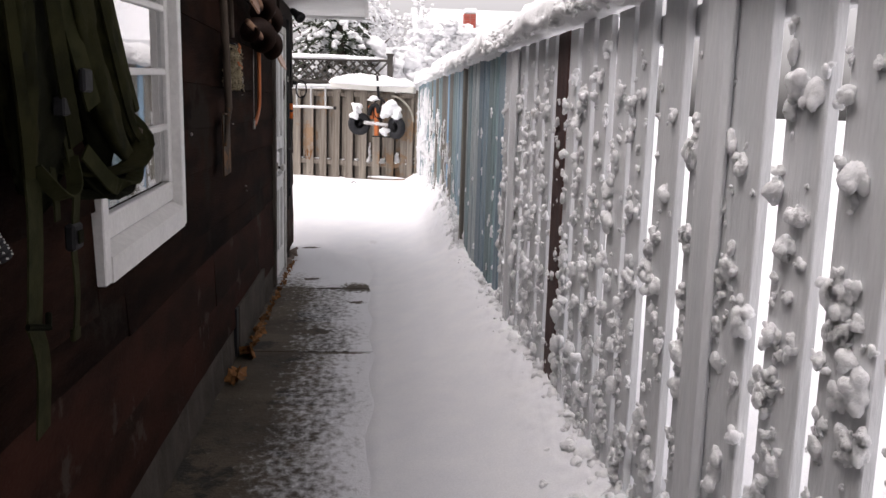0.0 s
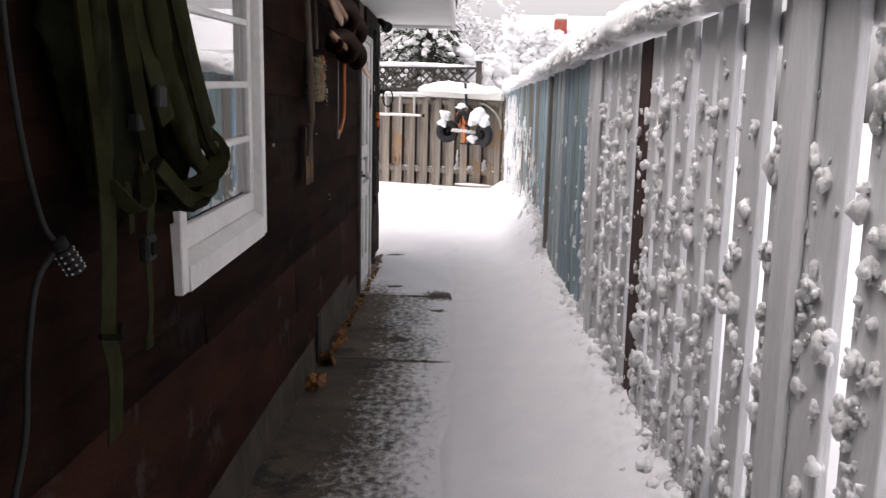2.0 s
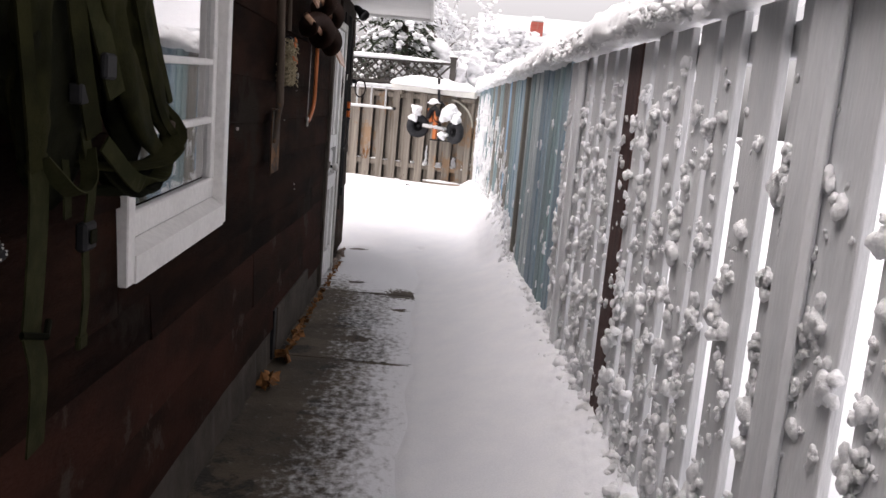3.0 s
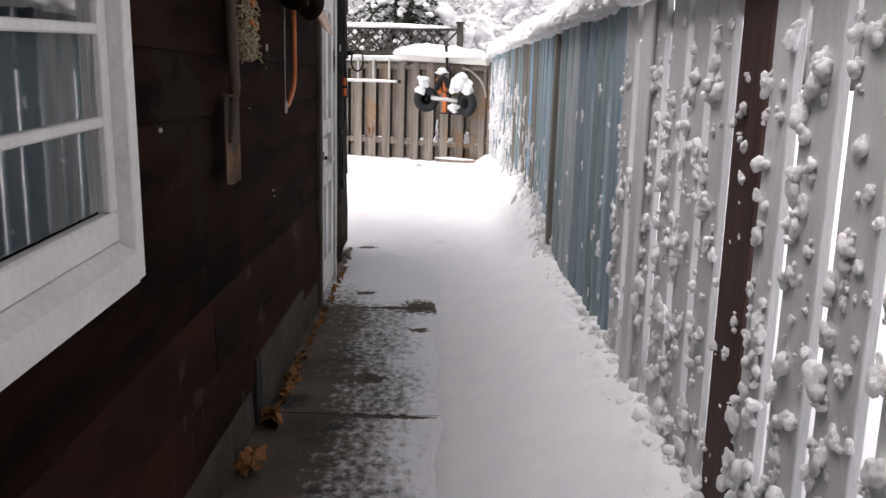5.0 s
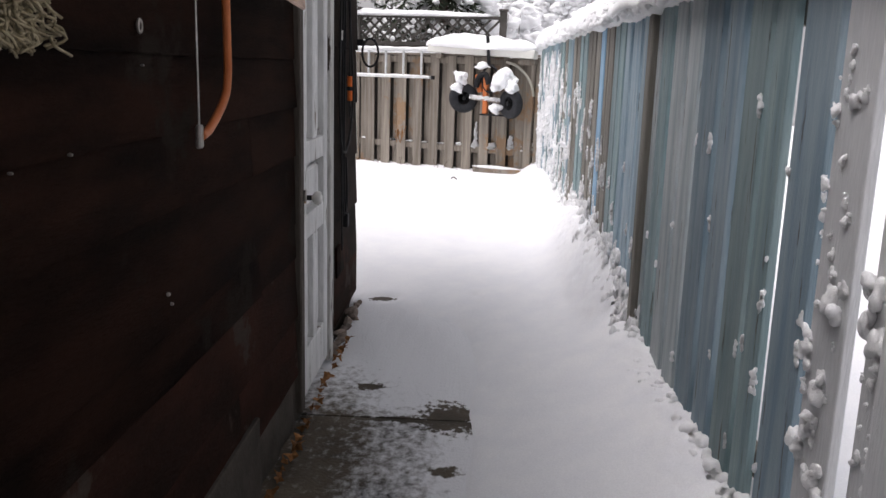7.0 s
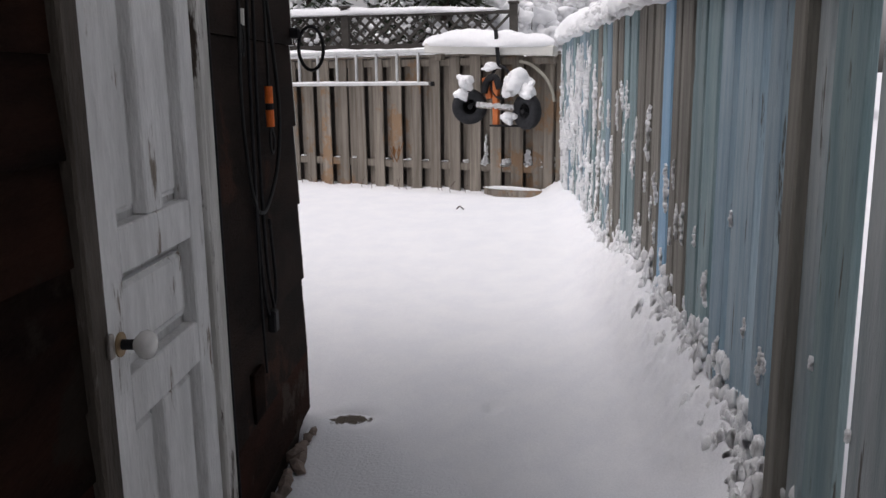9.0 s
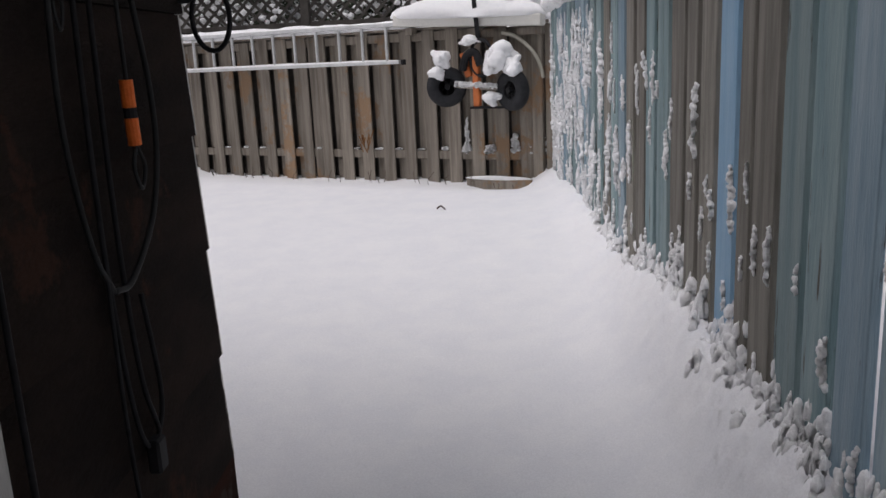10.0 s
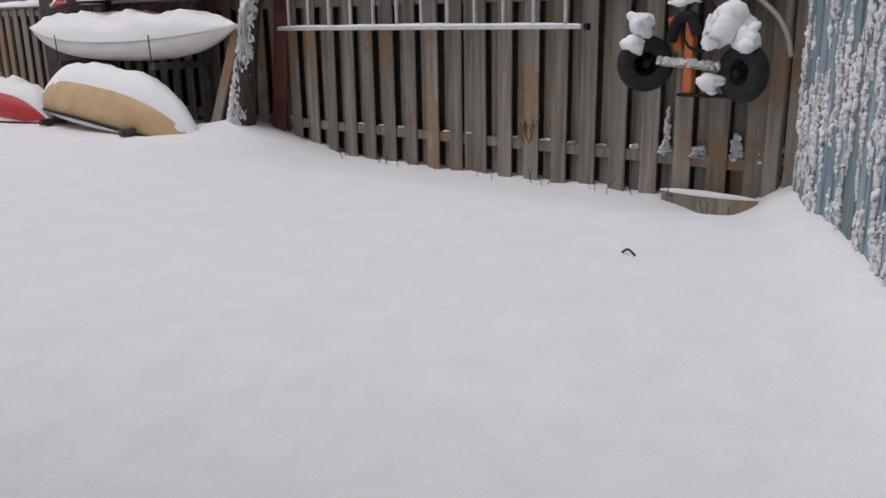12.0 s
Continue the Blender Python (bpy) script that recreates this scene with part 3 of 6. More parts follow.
def build_wall():
    w = thing("wall_west", "dark red-brown lapped board house wall, worn and stained, upper boards coloured darker for shade", "wall", kind="structure")
    # core with the two openings through it
    bm = bmesh.new()
    x0, x1 = WALL_X - 0.16, WALL_X - 0.056
    y0, y1 = -3.4, HOUSE_END
    wy0, wy1, wz0, wz1 = WIN[0] + 0.07, WIN[1] - 0.07, WIN[2] + 0.09, WIN[3] - 0.07
    dy0, dy1, dz1 = DOOR[0] + 0.02, DOOR[1] - 0.07, DOOR[3] - 0.06
    for ya, yb, za, zb in ((y0, wy0, -0.1, 2.42), (wy0, wy1, -0.1, wz0), (wy0, wy1, wz1, 2.42), (wy1, dy0, -0.1, 2.42),
                           (dy0, dy1, dz1, 2.42), (dy1, y1 - 0.01, -0.1, 2.42)):
        box_bm(bm, x0, x1, ya, yb, za, zb)
    part("sheathing", bm, BACK_WOOD, w)
    # lapped boards
    r = random.Random(3)
    rows = (0.20, 0.46, 0.72, 0.86, 1.15, 1.34, 1.53, 1.80, 2.06, 2.36)
    gaps = ((WIN[0], WIN[1], WIN[2], WIN[3]), (DOOR[0], DOOR[1], -1, DOOR[3]))
    for zi, (za, zb) in enumerate(zip(rows, rows[1:])):
        spans = [(y0, 5.0)]
        for ga, gb, gz0, gz1 in gaps:
            if gz0 < zb - 0.02 and gz1 > za + 0.02:
                cut = []
                for a, b in spans:
                    if gb <= a or ga >= b:
                        cut.append((a, b))
                    else:
                        if ga > a:
                            cut.append((a, ga))
                        if gb < b:
                            cut.append((gb, b))
                spans = cut
        for a, b in spans:
            b = min(b, DOOR[0])
            p = a
            while p < b - 0.05:
                q = min(b, p + r.uniform(2.4, 4.8))
                if b - q < 0.5:
                    q = b
                n = max(2, int((q - p) / 0.12))
                bm = bmesh.new()
                rings = []
                warp = r.uniform(0, 6)
                for i in range(n + 1):
                    y = p + 0.0015 + (q - p - 0.003) * i / n
                    wv = 0.004 * math.sin(warp + y * 2.3) + r.uniform(-0.0012, 0.0012)
                    dz = 0.004 * math.sin(warp * 2 + y * 1.7) + r.uniform(-0.002, 0.002)
                    rings.append([bm.verts.new(c) for c in ((WALL_X - 0.03, y, za + dz), (WALL_X + 0.003 + wv, y, za + dz),
                                                            (WALL_X + 0.004 + wv, y, za + 0.006 + dz),
                                                            (WALL_X - 0.006, y, zb + 0.002), (WALL_X - 0.03, y, zb + 0.002))])
                for ra, rb in zip(rings, rings[1:]):
                    for k in range(5):
                        bm.faces.new((ra[k], rb[k], rb[(k + 1) % 5], ra[(k + 1) % 5]))
                bm.faces.new(rings[0])
                bm.faces.new(rings[-1][::-1])
                bmesh.ops.recalc_face_normals(bm, faces=bm.faces)
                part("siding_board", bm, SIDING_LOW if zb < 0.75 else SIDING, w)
                p = q
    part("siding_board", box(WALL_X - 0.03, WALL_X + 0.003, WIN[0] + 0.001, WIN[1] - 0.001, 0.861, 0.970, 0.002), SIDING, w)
    # base: rough strip behind the slab edge
    bm = bmesh.new()
    n = 90
    rows2 = []
    for i in range(n + 1):
        y = -3.4 + (DOOR[0] + 3.4) * i / n
        k = 0.006 * math.sin(i * 2.1) + r.uniform(-0.004, 0.004)
        rows2.append([bm.verts.new(c) for c in ((WALL_X - 0.03, y, -0.1), (WALL_X + 0.012 + k, y, -0.1), (WALL_X - 0.002 + k, y, 0.10), (WALL_X - 0.006 + k, y, 0.215))])
    for a, b in zip(rows2, rows2[1:]):
        for k in range(3):
            bm.faces.new((a[k], b[k], b[k + 1], a[k + 1]))
    part("plinth", bm, PLINTH, w, "grey rough concrete plinth")
    # the gap where a base board has come away, its shade put in as a black strip
    part("base_board", box(WALL_X - 0.004, WALL_X + 0.016, 3.06, 4.2, 0.03, 0.30, 0.004), PLINTH, w)
    part("base_gap", box(WALL_X - 0.006, WALL_X + 0.012, 2.97, 3.04, 0.02, 0.30, 0.003), BLACK, w, "black strip put in for the shade of a gap")
    # panelled end beyond the door, flaring out towards its foot
    for za, zb in ((0.34, 0.66), (0.66, 0.98), (0.98, 1.30), (1.30, 1.62), (1.62, 1.98), (1.98, 2.36)):
        ye = HOUSE_END + r.uniform(-0.012, 0.008)
        for name, a, b, mat in (("wall_panel", DOOR[1] + 0.06, ye - 0.011, SIDING_END), ("panel_end", ye - 0.010, ye, JAMB)):
            bm = box(END_X - 0.03, END_X, a, b, za - 0.006, zb - 0.008)
            for v in bm.verts:
                if v.co.x > END_X - 0.01:
                    v.co.x += 0.012 * (1 - (v.co.z - za) / (zb - za)) - 0.004
            part(name, bm, mat, w, "pale bare end of a wall board" if name == "panel_end" else "")
    low = box(END_X - 0.03, END_X + 0.007, DOOR[1] + 0.08, HOUSE_END + 0.004, 0.06, 0.345, 0.004)
    part("foot_panel", low, SIDING_LOW, w, "red-brown scuffed foot panel")
    part("foot_cleat", box(END_X + 0.001, END_X + 0.018, 6.02, 6.14, 0.346, 0.52, 0.003), SIDING, w)
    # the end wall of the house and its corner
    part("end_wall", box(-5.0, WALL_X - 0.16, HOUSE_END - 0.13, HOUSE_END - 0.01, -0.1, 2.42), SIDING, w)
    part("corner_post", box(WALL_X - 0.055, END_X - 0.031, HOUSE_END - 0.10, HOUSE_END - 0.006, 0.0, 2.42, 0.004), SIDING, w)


build_wall()


def build_nails():
    """Hooks, nails and scars on the boards."""
    r = random.Random(11)
    for y, z, big in ((1.877, 1.32, 0.008), (3.399, 0.96, 0.006), (3.42, 0.93, 0.005), (3.30, 1.50, 0.003), (2.95, 1.34, 0.004), (2.75, 1.33, 0.003)):
        bm = lathe_bm(((big * 0.5, 0), (big, 0.004), (big * 0.7, 0.009)), 10, m=pose(WALL_X + 0.004, y, z, 0, 90, 0))
        tagged(part("nail_head", bm, STEEL), "bright bare nail head in the board", "nail", "nails in the wall")
    bm = bmesh.new()
    pts = [(WALL_X + 0.012, 3.287 + 0.010 * math.cos(a), 1.582 + 0.013 * math.sin(a)) for a in np.linspace(0, 2 * math.pi, 17)[:-1]]
    tube_bm(pts, 0.004, 6, bm, closed=True)
    tagged(part("ring_hook", bm, STEEL), "small grey metal ring hook screwed to the wall", "hook")


build_nails()


def build_end_wall_things():
    """What shows past the corner of the house."""
    p = part("leaning_board", box(-0.99, -0.815, -0.015, 0.015, 0, 0.70, 0.008), PLANK_BROWN)
    p.matrix_basis = pose(0, 6.93, 0.05, 4, 0, 0)
    tagged(p, "dark red board leaning on the end wall", "board")
    for z, mat in ((1.03, JAMB), (0.97, ORANGE), (0.90, BLACK)):
        k = part("tool_handle", tube_bm([(-0.885, HOUSE_END - 0.005, z + 0.01), (-0.885, HOUSE_END + 0.06, z + 0.004), (-0.882, HOUSE_END + 0.12, z)], 0.013, 10), mat, smooth=True)
        tagged(k, "short rounded tool handle hung on the end wall", "handle", "tool handles on the end wall")


build_end_wall_things()


def build_soffit():
    e = thing("ceiling", "white ribbed vinyl soffit under the roof overhang", "soffit", kind="structure")
    bm = bmesh.new()
    y = -3.4
    while y < 7.3:
        box_bm(bm, WALL_X - 0.2, -0.09, y + 0.004, min(y + 0.10, 7.3), SOFFIT_Z, SOFFIT_Z + 0.02, 0.002)
        y += 0.10
    part("soffit_panel", bm, SOFFIT, e)
    part("fascia", box(-0.09, -0.055, -3.4, 7.3, SOFFIT_Z - 0.02, SOFFIT_Z + 0.16, 0.003), SOFFIT, e)
    part("end_fascia", box(WALL_X - 0.2, -0.055, 7.3, 7.33, SOFFIT_Z - 0.03, SOFFIT_Z + 0.16, 0.003), SOFFIT, e)
    # the roof above with its snow
    rf = thing("roof", "snow-covered roof of the house", "roof", kind="structure")
    bm = bmesh.new()
    vs = [bm.verts.new(c) for c in ((-0.05, -3.4, 2.53), (-5.0, -3.4, 4.2), (-5.0, 7.3, 4.2), (-0.05, 7.3, 2.53),
                                    (-0.05, -3.4, 2.57), (-5.0, -3.4, 4.24), (-5.0, 7.3, 4.24), (-0.05, 7.3, 2.57))]
    for f in ((0, 1, 2, 3), (7, 6, 5, 4), (0, 4, 5, 1), (1, 5, 6, 2), (2, 6, 7, 3), (3, 7, 4, 0)):
        bm.faces.new([vs[i] for i in f])
    part("roof_deck", bm, SIDING, rf)
    bm = bmesh.new()
    rows = []
    for j in range(40):
        y = -3.4 + 10.7 * j / 39
        rows.append([bm.verts.new((-0.04 - 4.96 * i / 12, y, 2.575 + 1.66 * i / 12 + (0.0 if i == 0 else 0.17 + 0.02 * math.sin(i * 1.7 + j * 0.6)))) for i in range(13)])
    for a, b in zip(rows, rows[1:]):
        for i in range(12):
            bm.faces.new((a[i], b[i], b[i + 1], a[i + 1]))
    part("roof_snow", bm, SNOW, rf, smooth=True)


build_soffit()


def build_room():
    """A room behind the window, its gloom put into the wall colour, and the rest of the house's shell."""
    e = thing("wall_inner", "unlit room, its gloom put into near-black walls, seen faintly through the window", "room", kind="structure")
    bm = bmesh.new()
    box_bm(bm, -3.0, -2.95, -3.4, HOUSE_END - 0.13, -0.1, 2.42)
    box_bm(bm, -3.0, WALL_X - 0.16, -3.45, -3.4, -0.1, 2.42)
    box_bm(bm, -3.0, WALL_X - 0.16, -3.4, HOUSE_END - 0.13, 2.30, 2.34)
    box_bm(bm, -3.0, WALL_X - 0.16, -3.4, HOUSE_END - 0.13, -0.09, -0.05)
    part("room_shell", bm, ROOM_GLOOM, e)


build_room()


def build_window():
    y0, y1, z0, z1 = WIN
    tilt = pose(0, y0, z0, 2.0, 0, 0) @ pose(0, -y0, -z0)      # the old frame has sunk at one end
    w = thing("window_1", "white-painted wooden window with thin horizontal muntins", "window", kind="structure", at=tilt)
    xf = WALL_X + 0.026
    part("window_frame", box(WALL_X - 0.05, xf, y0, y0 + 0.055, z0, z1, 0.004), WHITE, w)
    part("window_frame", box(WALL_X - 0.05, xf, y1 - 0.055, y1, z0, z1, 0.004), WHITE, w)
    part("window_frame", box(WALL_X - 0.05, xf, y0 + 0.055, y1 - 0.055, z1 - 0.055, z1, 0.004), WHITE, w)
    # sloping sill
    bm = bmesh.new()
    prof = ((WALL_X - 0.06, z0), (xf + 0.004, z0), (xf + 0.004, z0 + 0.075), (WALL_X - 0.015, z0 + 0.10), (WALL_X - 0.06, z0 + 0.10))
    a = [bm.verts.new((x, y0 + 0.056, z)) for x, z in prof]
    b = [bm.verts.new((x, y1 - 0.056, z)) for x, z in prof]
    for k in range(5):
        bm.faces.new((a[k], a[(k + 1) % 5], b[(k + 1) % 5], b[k]))
    bm.faces.new(a[::-1])
    bm.faces.new(b)
    bmesh.ops.recalc_face_normals(bm, faces=bm.faces)
    part("window_sill", bm, WHITE, w)
    # sash
    ys0, ys1, zs0, zs1 = y0 + 0.058, y1 - 0.058, z0 + 0.102, z1 - 0.058
    xs0, xs1 = WALL_X - 0.045, WALL_X - 0.010
    s = part("sash", box(xs0, xs1, ys0, ys1, zs0, zs0 + 0.075, 0.006), WHITE, w)
    part("stile", box(xs0, xs1, ys0, ys0 + 0.045, zs0 + 0.075, zs1, 0.004), WHITE, s)
    part("stile", box(xs0, xs1, ys1 - 0.045, ys1, zs0 + 0.075, zs1, 0.004), WHITE, s)
    part("top_rail", box(xs0, xs1, ys0 + 0.045, ys1 - 0.045, zs1 - 0.05, zs1, 0.004), WHITE, s)
    bars = (1.325, 1.53, 1.76)
    for zb in bars:
        part("muntin", box(xs0 + 0.006, xs1 - 0.003, ys0 + 0.045, ys1 - 0.045, zb - 0.012, zb + 0.012, 0.004), WHITE, s)
    edges = (zs0 + 0.075,) + bars + (zs1 - 0.05,)
    for za, zb in zip(edges, edges[1:]):
        p = part("pane", box(xs0 + 0.014, xs0 + 0.018, ys0 + 0.045, ys1 - 0.045, za + 0.012, zb - 0.012), GLASS, w)
        p.visible_shadow = False


build_window()


def build_door():
    y0, y1, z0, z1 = DOOR
    d = thing("door_1", "weathered white panel door, paint peeling, closed", "door", kind="structure")
    x1 = WALL_X + 0.012
    part("door_jamb", box(WALL_X - 0.06, WALL_X + 0.022, y0 - 0.06, y0 + 0.012, z0, z1 + 0.06, 0.006), JAMB_DARK, d, "dark rotten door jamb, paint gone")
    part("door_jamb", box(WALL_X - 0.06, WALL_X + 0.028, y1 - 0.055, y1 + 0.03, z0, z1 + 0.06, 0.006), JAMB, d, "peeling narrow door jamb")
    part("door_head", box(WALL_X - 0.06, WALL_X + 0.024, y0 + 0.015, y1 - 0.055, z1, z1 + 0.06, 0.005), JAMB, d)
    a, b = y0 + 0.02, y1 - 0.06
    xb = WALL_X - 0.030
    leaf = part("door_leaf", box(WALL_X - 0.055, xb, a, b, z0 + 0.03, z1 - 0.004), DOORPAINT, d)
    # stiles and rails stand proud of the panels
    part("stile", box(xb + 0.001, x1, a, a + 0.095, z0 + 0.03, z1 - 0.004, 0.004), DOORPAINT, leaf)
    part("stile", box(xb + 0.001, x1, b - 0.095, b, z0 + 0.03, z1 - 0.004, 0.004), DOORPAINT, leaf)
    mid = (a + b) / 2
    for za, zb in ((z0 + 0.03, 0.26), (0.76, 0.87), (1.09, 1.19), (1.88, z1 - 0.004)):
        part("rail", box(xb + 0.001, x1 - 0.002, a + 0.096, b - 0.096, za, zb, 0.004), DOORPAINT, leaf)
    for za, zb in ((1.19, 1.88), (0.26, 0.76)):
        part("mullion", box(xb + 0.001, x1 - 0.003, mid - 0.045, mid + 0.045, za + 0.001, zb - 0.001, 0.004), DOORPAINT, leaf)
        for p, q in ((a + 0.096, mid - 0.046), (mid + 0.046, b - 0.096)):
            part("door_panel", box(xb + 0.001, xb + 0.018, p + 0.018, q - 0.018, za + 0.02, zb - 0.02, 0.014), DOORPAINT, leaf)
    part("door_panel", box(xb + 0.001, xb + 0.020, a + 0.115, b - 0.115, 0.90, 1.065, 0.016), DOORPAINT, leaf)
    # knob
    m = pose(x1, a + 0.055, 0.955, 0, 90, 0)
    k = part("door_handle", lathe_bm(((0.010, 0), (0.010, 0.030), (0.016, 0.034), (0.027, 0.044), (0.031, 0.056), (0.027, 0.068), (0.012, 0.075)), 20, m=m),
             PORCELAIN, d, "white porcelain knob", True)
    part("rose", lathe_bm(((0.026, 0.0), (0.026, 0.003), (0.018, 0.005)), 20, m=m), BRASS, k)
    part("spindle", lathe_bm(((0.011, 0.002), (0.011, 0.031)), 12, m=m), BLACK, k)
    # bolt plate on the jamb
    part("latch", box(WALL_X + 0.022, WALL_X + 0.034, y0 - 0.01, y0 + 0.008, 0.95, 1.0, 0.003), STEEL, d, "small white-painted latch")


build_door()

# ---------------------------------------------------------------- the side fence
# near and far edge of each grey board, in metres along the path
GREY_BOARDS = ((-0.50, -0.343), (-0.272, -0.122), (-0.035, 0.15), (0.20, 0.356), (0.457, 0.625), (0.737, 0.88), (0.927, 1.10), (1.175, 1.34),
               (1.412, 1.58), (1.649, 1.781), (2.095, 2.245), (2.311, 2.48), (2.553, 2.74), (2.844, 3.00), (3.05, 3.20), (3.306, 3.50))
BLUE_BOARDS = ((3.54, 3.76), (3.837, 3.98), (4.03, 4.21), (4.28, 4.46), (4.525, 4.74), (4.80, 4.99), (5.04, 5.24), (5.315, 5.49), (5.52, 5.60))
BROWN_BOARD = (1.82, 2.027)
BOARD_T = 0.026
FENCE_POSTS = (0.115, 2.95)


def board_list():
    """All the boards as (near edge, far edge, material, top, set back)."""
    r = random.Random(21)
    out = []
    y = -0.735
    while y > -3.3:
        out.append((y, y + 0.16, FENCE_GREY, 1.80, 0.0))
        y -= 0.237
    out += [(a, b, FENCE_GREY, 1.80, 0.0) for a, b in GREY_BOARDS]
    out.append((BROWN_BOARD[0], BROWN_BOARD[1], BROWN, 1.79, 0.004))
    paints = (FENCE_BLUE, FENCE_TEAL, FENCE_TEAL, FENCE_BLUE, FENCE_BLUE, FENCE_PALE, FENCE_PALE, FENCE_TEAL, FENCE_PALE)
    out += [(a, b, m, 1.83, 0.0) for (a, b), m in zip(BLUE_BOARDS, paints)]
    out += [(a, b, m, 1.83, 0.0) for a, b, m in (
        (5.835, 5.96, FENCE_BLUE), (6.035, 6.265, FENCE_BLUE), (6.315, 6.47, FENCE_BLUE), (6.50, 6.66, FENCE_TEAL), (6.70, 6.86, FENCE_TEAL),
        (6.90, 7.08, FENCE_BARE), (7.11, 7.22, FENCE_BARE), (7.26, 7.43, FENCE_BRIGHT), (7.48, 7.66, FENCE_BARE), (7.70, 7.84, FENCE_BARE),
        (7.88, 8.08, FENCE_BARE), (8.14, 8.33, FENCE_TEAL))]
    y = 8.38
    while y < 12.55:
        w = r.uniform(0.15, 0.21)
        out.append((y, y + w, r.choice((FENCE_BLUE, FENCE_BARE, FENCE_BLUE, FENCE_TEAL)), 1.83, 0.0))
        y += w + r.uniform(0.035, 0.07)
    return out


BOARDS = board_list()


def build_side_fence():
    r = random.Random(22)
    f = thing("side_fence", "tall board fence, grey then peeling blue, plastered with snow", "fence", kind="structure")
    cache = {}
    for a, b, mat, top, back in BOARDS:
        key = (round(b - a, 2), mat.name)
        if key not in cache:
            cache[key] = mesh_of("fence_board", box(0, BOARD_T, 0, round(b - a, 3), 0, top - 0.02, 0.003), mat)
        piece("fence_board", cache[key], f, pose(fence_x(a) + back + r.uniform(-0.002, 0.002), a, 0.02 + r.uniform(-0.012, 0.004), r.uniform(-0.12, 0.12), 0, r.uniform(-0.5, 0.5)))
    # rails on the far side
    for z in (0.30, 1.66):
        part("fence_rail", box(FENCE_X + 0.03, FENCE_X + 0.068, -3.2, 3.5, z, z + 0.085, 0.004), FENCE_GREY, f)
        part("fence_rail", box(FENCE_X + 0.051, FENCE_X + 0.089, 3.52, 12.4, z, z + 0.085, 0.004), FENCE_BARE, f)
    for y in (-2.7, 8.35, 11.0):
        part("fence_post", box(FENCE_X + 0.07, FENCE_X + 0.16, y, y + 0.09, 0.0, 1.80, 0.005), FENCE_BARE, f)
    for y in FENCE_POSTS:
        part("fence_post", box(FENCE_X - 0.032, FENCE_X - 0.004, y, y + 0.135, 0.0, 1.79, 0.012), FENCE_GREY, f, "grey-painted round-edged post")
    part("fence_post", box(FENCE_X - 0.032, FENCE_X + 0.05, 5.603, 5.69, 0.0, 1.86, 0.006), FENCE_BARE, f, "bare weathered grey post")
    part("top_rail", box(FENCE_X - 0.004, FENCE_X + 0.06, -3.2, 12.4, 1.835, 1.855, 0.003), FENCE_BARE, f)


build_side_fence()


def build_unseen_gate():
    """A plain unseen gate, added to close the passage behind and cut its light."""
    g = thing("unseen_gate", "unseen plain grey board gate added to cut light from behind", "gate", kind="structure")
    me = mesh_of("gate_board", box(0, 0.15, 0, 0.022, 0, 1.78, 0.003), FENCE_GREY)
    for k in range(10):
        piece("gate_board", me, g, pose(WALL_X + 0.02 + 0.155 * k, -3.28, 0.03))
    part("gate_rail", box(WALL_X + 0.02, 0.78, -3.257, -3.22, 0.4, 0.49, 0.004), FENCE_GREY, g)
    part("gate_rail", box(WALL_X + 0.02, 0.78, -3.257, -3.22, 1.4, 1.49, 0.004), FENCE_GREY, g)


build_unseen_gate()


def build_fence_cap():
    """The bolster of snow lying along the top of the side fence."""
    bm = bmesh.new()
    n, sides = 900, 20
    rows = []
    for i in range(n + 1):
        y = -3.2 + 16.05 * i / n
        cx = fence_x(y) + 0.02 + 0.012 * math.sin(y * 2.1)
        top = 0.150 + 0.022 * math.sin(y * 1.7 + 1) + 0.013 * math.sin(y * 6.1)
        row = []
        for k in range(sides):
            a = 2 * math.pi * k / sides
            j = noise.noise((y * 5, math.cos(a) * 1.5, math.sin(a) * 1.5)) * 0.024 + noise.noise((y * 11, math.cos(a) * 2, math.sin(a) * 2)) * 0.012 + noise.noise((y * 24, math.cos(a) * 3, math.sin(a) * 3)) * 0.008
            rx = 0.115 + j + 0.012 * math.sin(y * 3.3)
            up = math.sin(a)
            z = 1.835 + (top + j if up > 0 else 0.040 + 1.3 * j) * up
            row.append(bm.verts.new((cx + rx * math.cos(a), y, z + 0.015)))
        rows.append(row)
    for a, b in zip(rows, rows[1:]):
        for k in range(sides):
            bm.faces.new((a[k], b[k], b[(k + 1) % sides], a[(k + 1) % sides]))
    bm.faces.new(rows[0])
    bm.faces.new(rows[-1][::-1])
    bmesh.ops.recalc_face_normals(bm, faces=bm.faces)
    g = Clots(55)
    for i in range(1500):
        y = -2.2 + 14.8 * g.r.beta(0.9, 1.25)
        a = g.r.uniform(0.2, 1.18) * math.pi
        k = g.r.uniform(0.016, 0.042)
        up = math.sin(a)
        g.lobed((fence_x(y) + 0.02 + 0.098 * math.cos(a), y, 1.85 + (0.128 if up > 0 else 0.04) * up - 0.35 * k), (k, k * 1.2, k * 0.9), 1 if y < 3.5 else 0)
    tagged(g.make("cap_clots", SNOW_ROUGH), "loose clotted snow on top of the fence bolster", "snow", kind="stuff")
    tagged(part("snow_cap", bm, SNOW_ROUGH, smooth=True), "thick white snow bolster lying along the fence top", "snow", kind="stuff")


build_fence_cap()


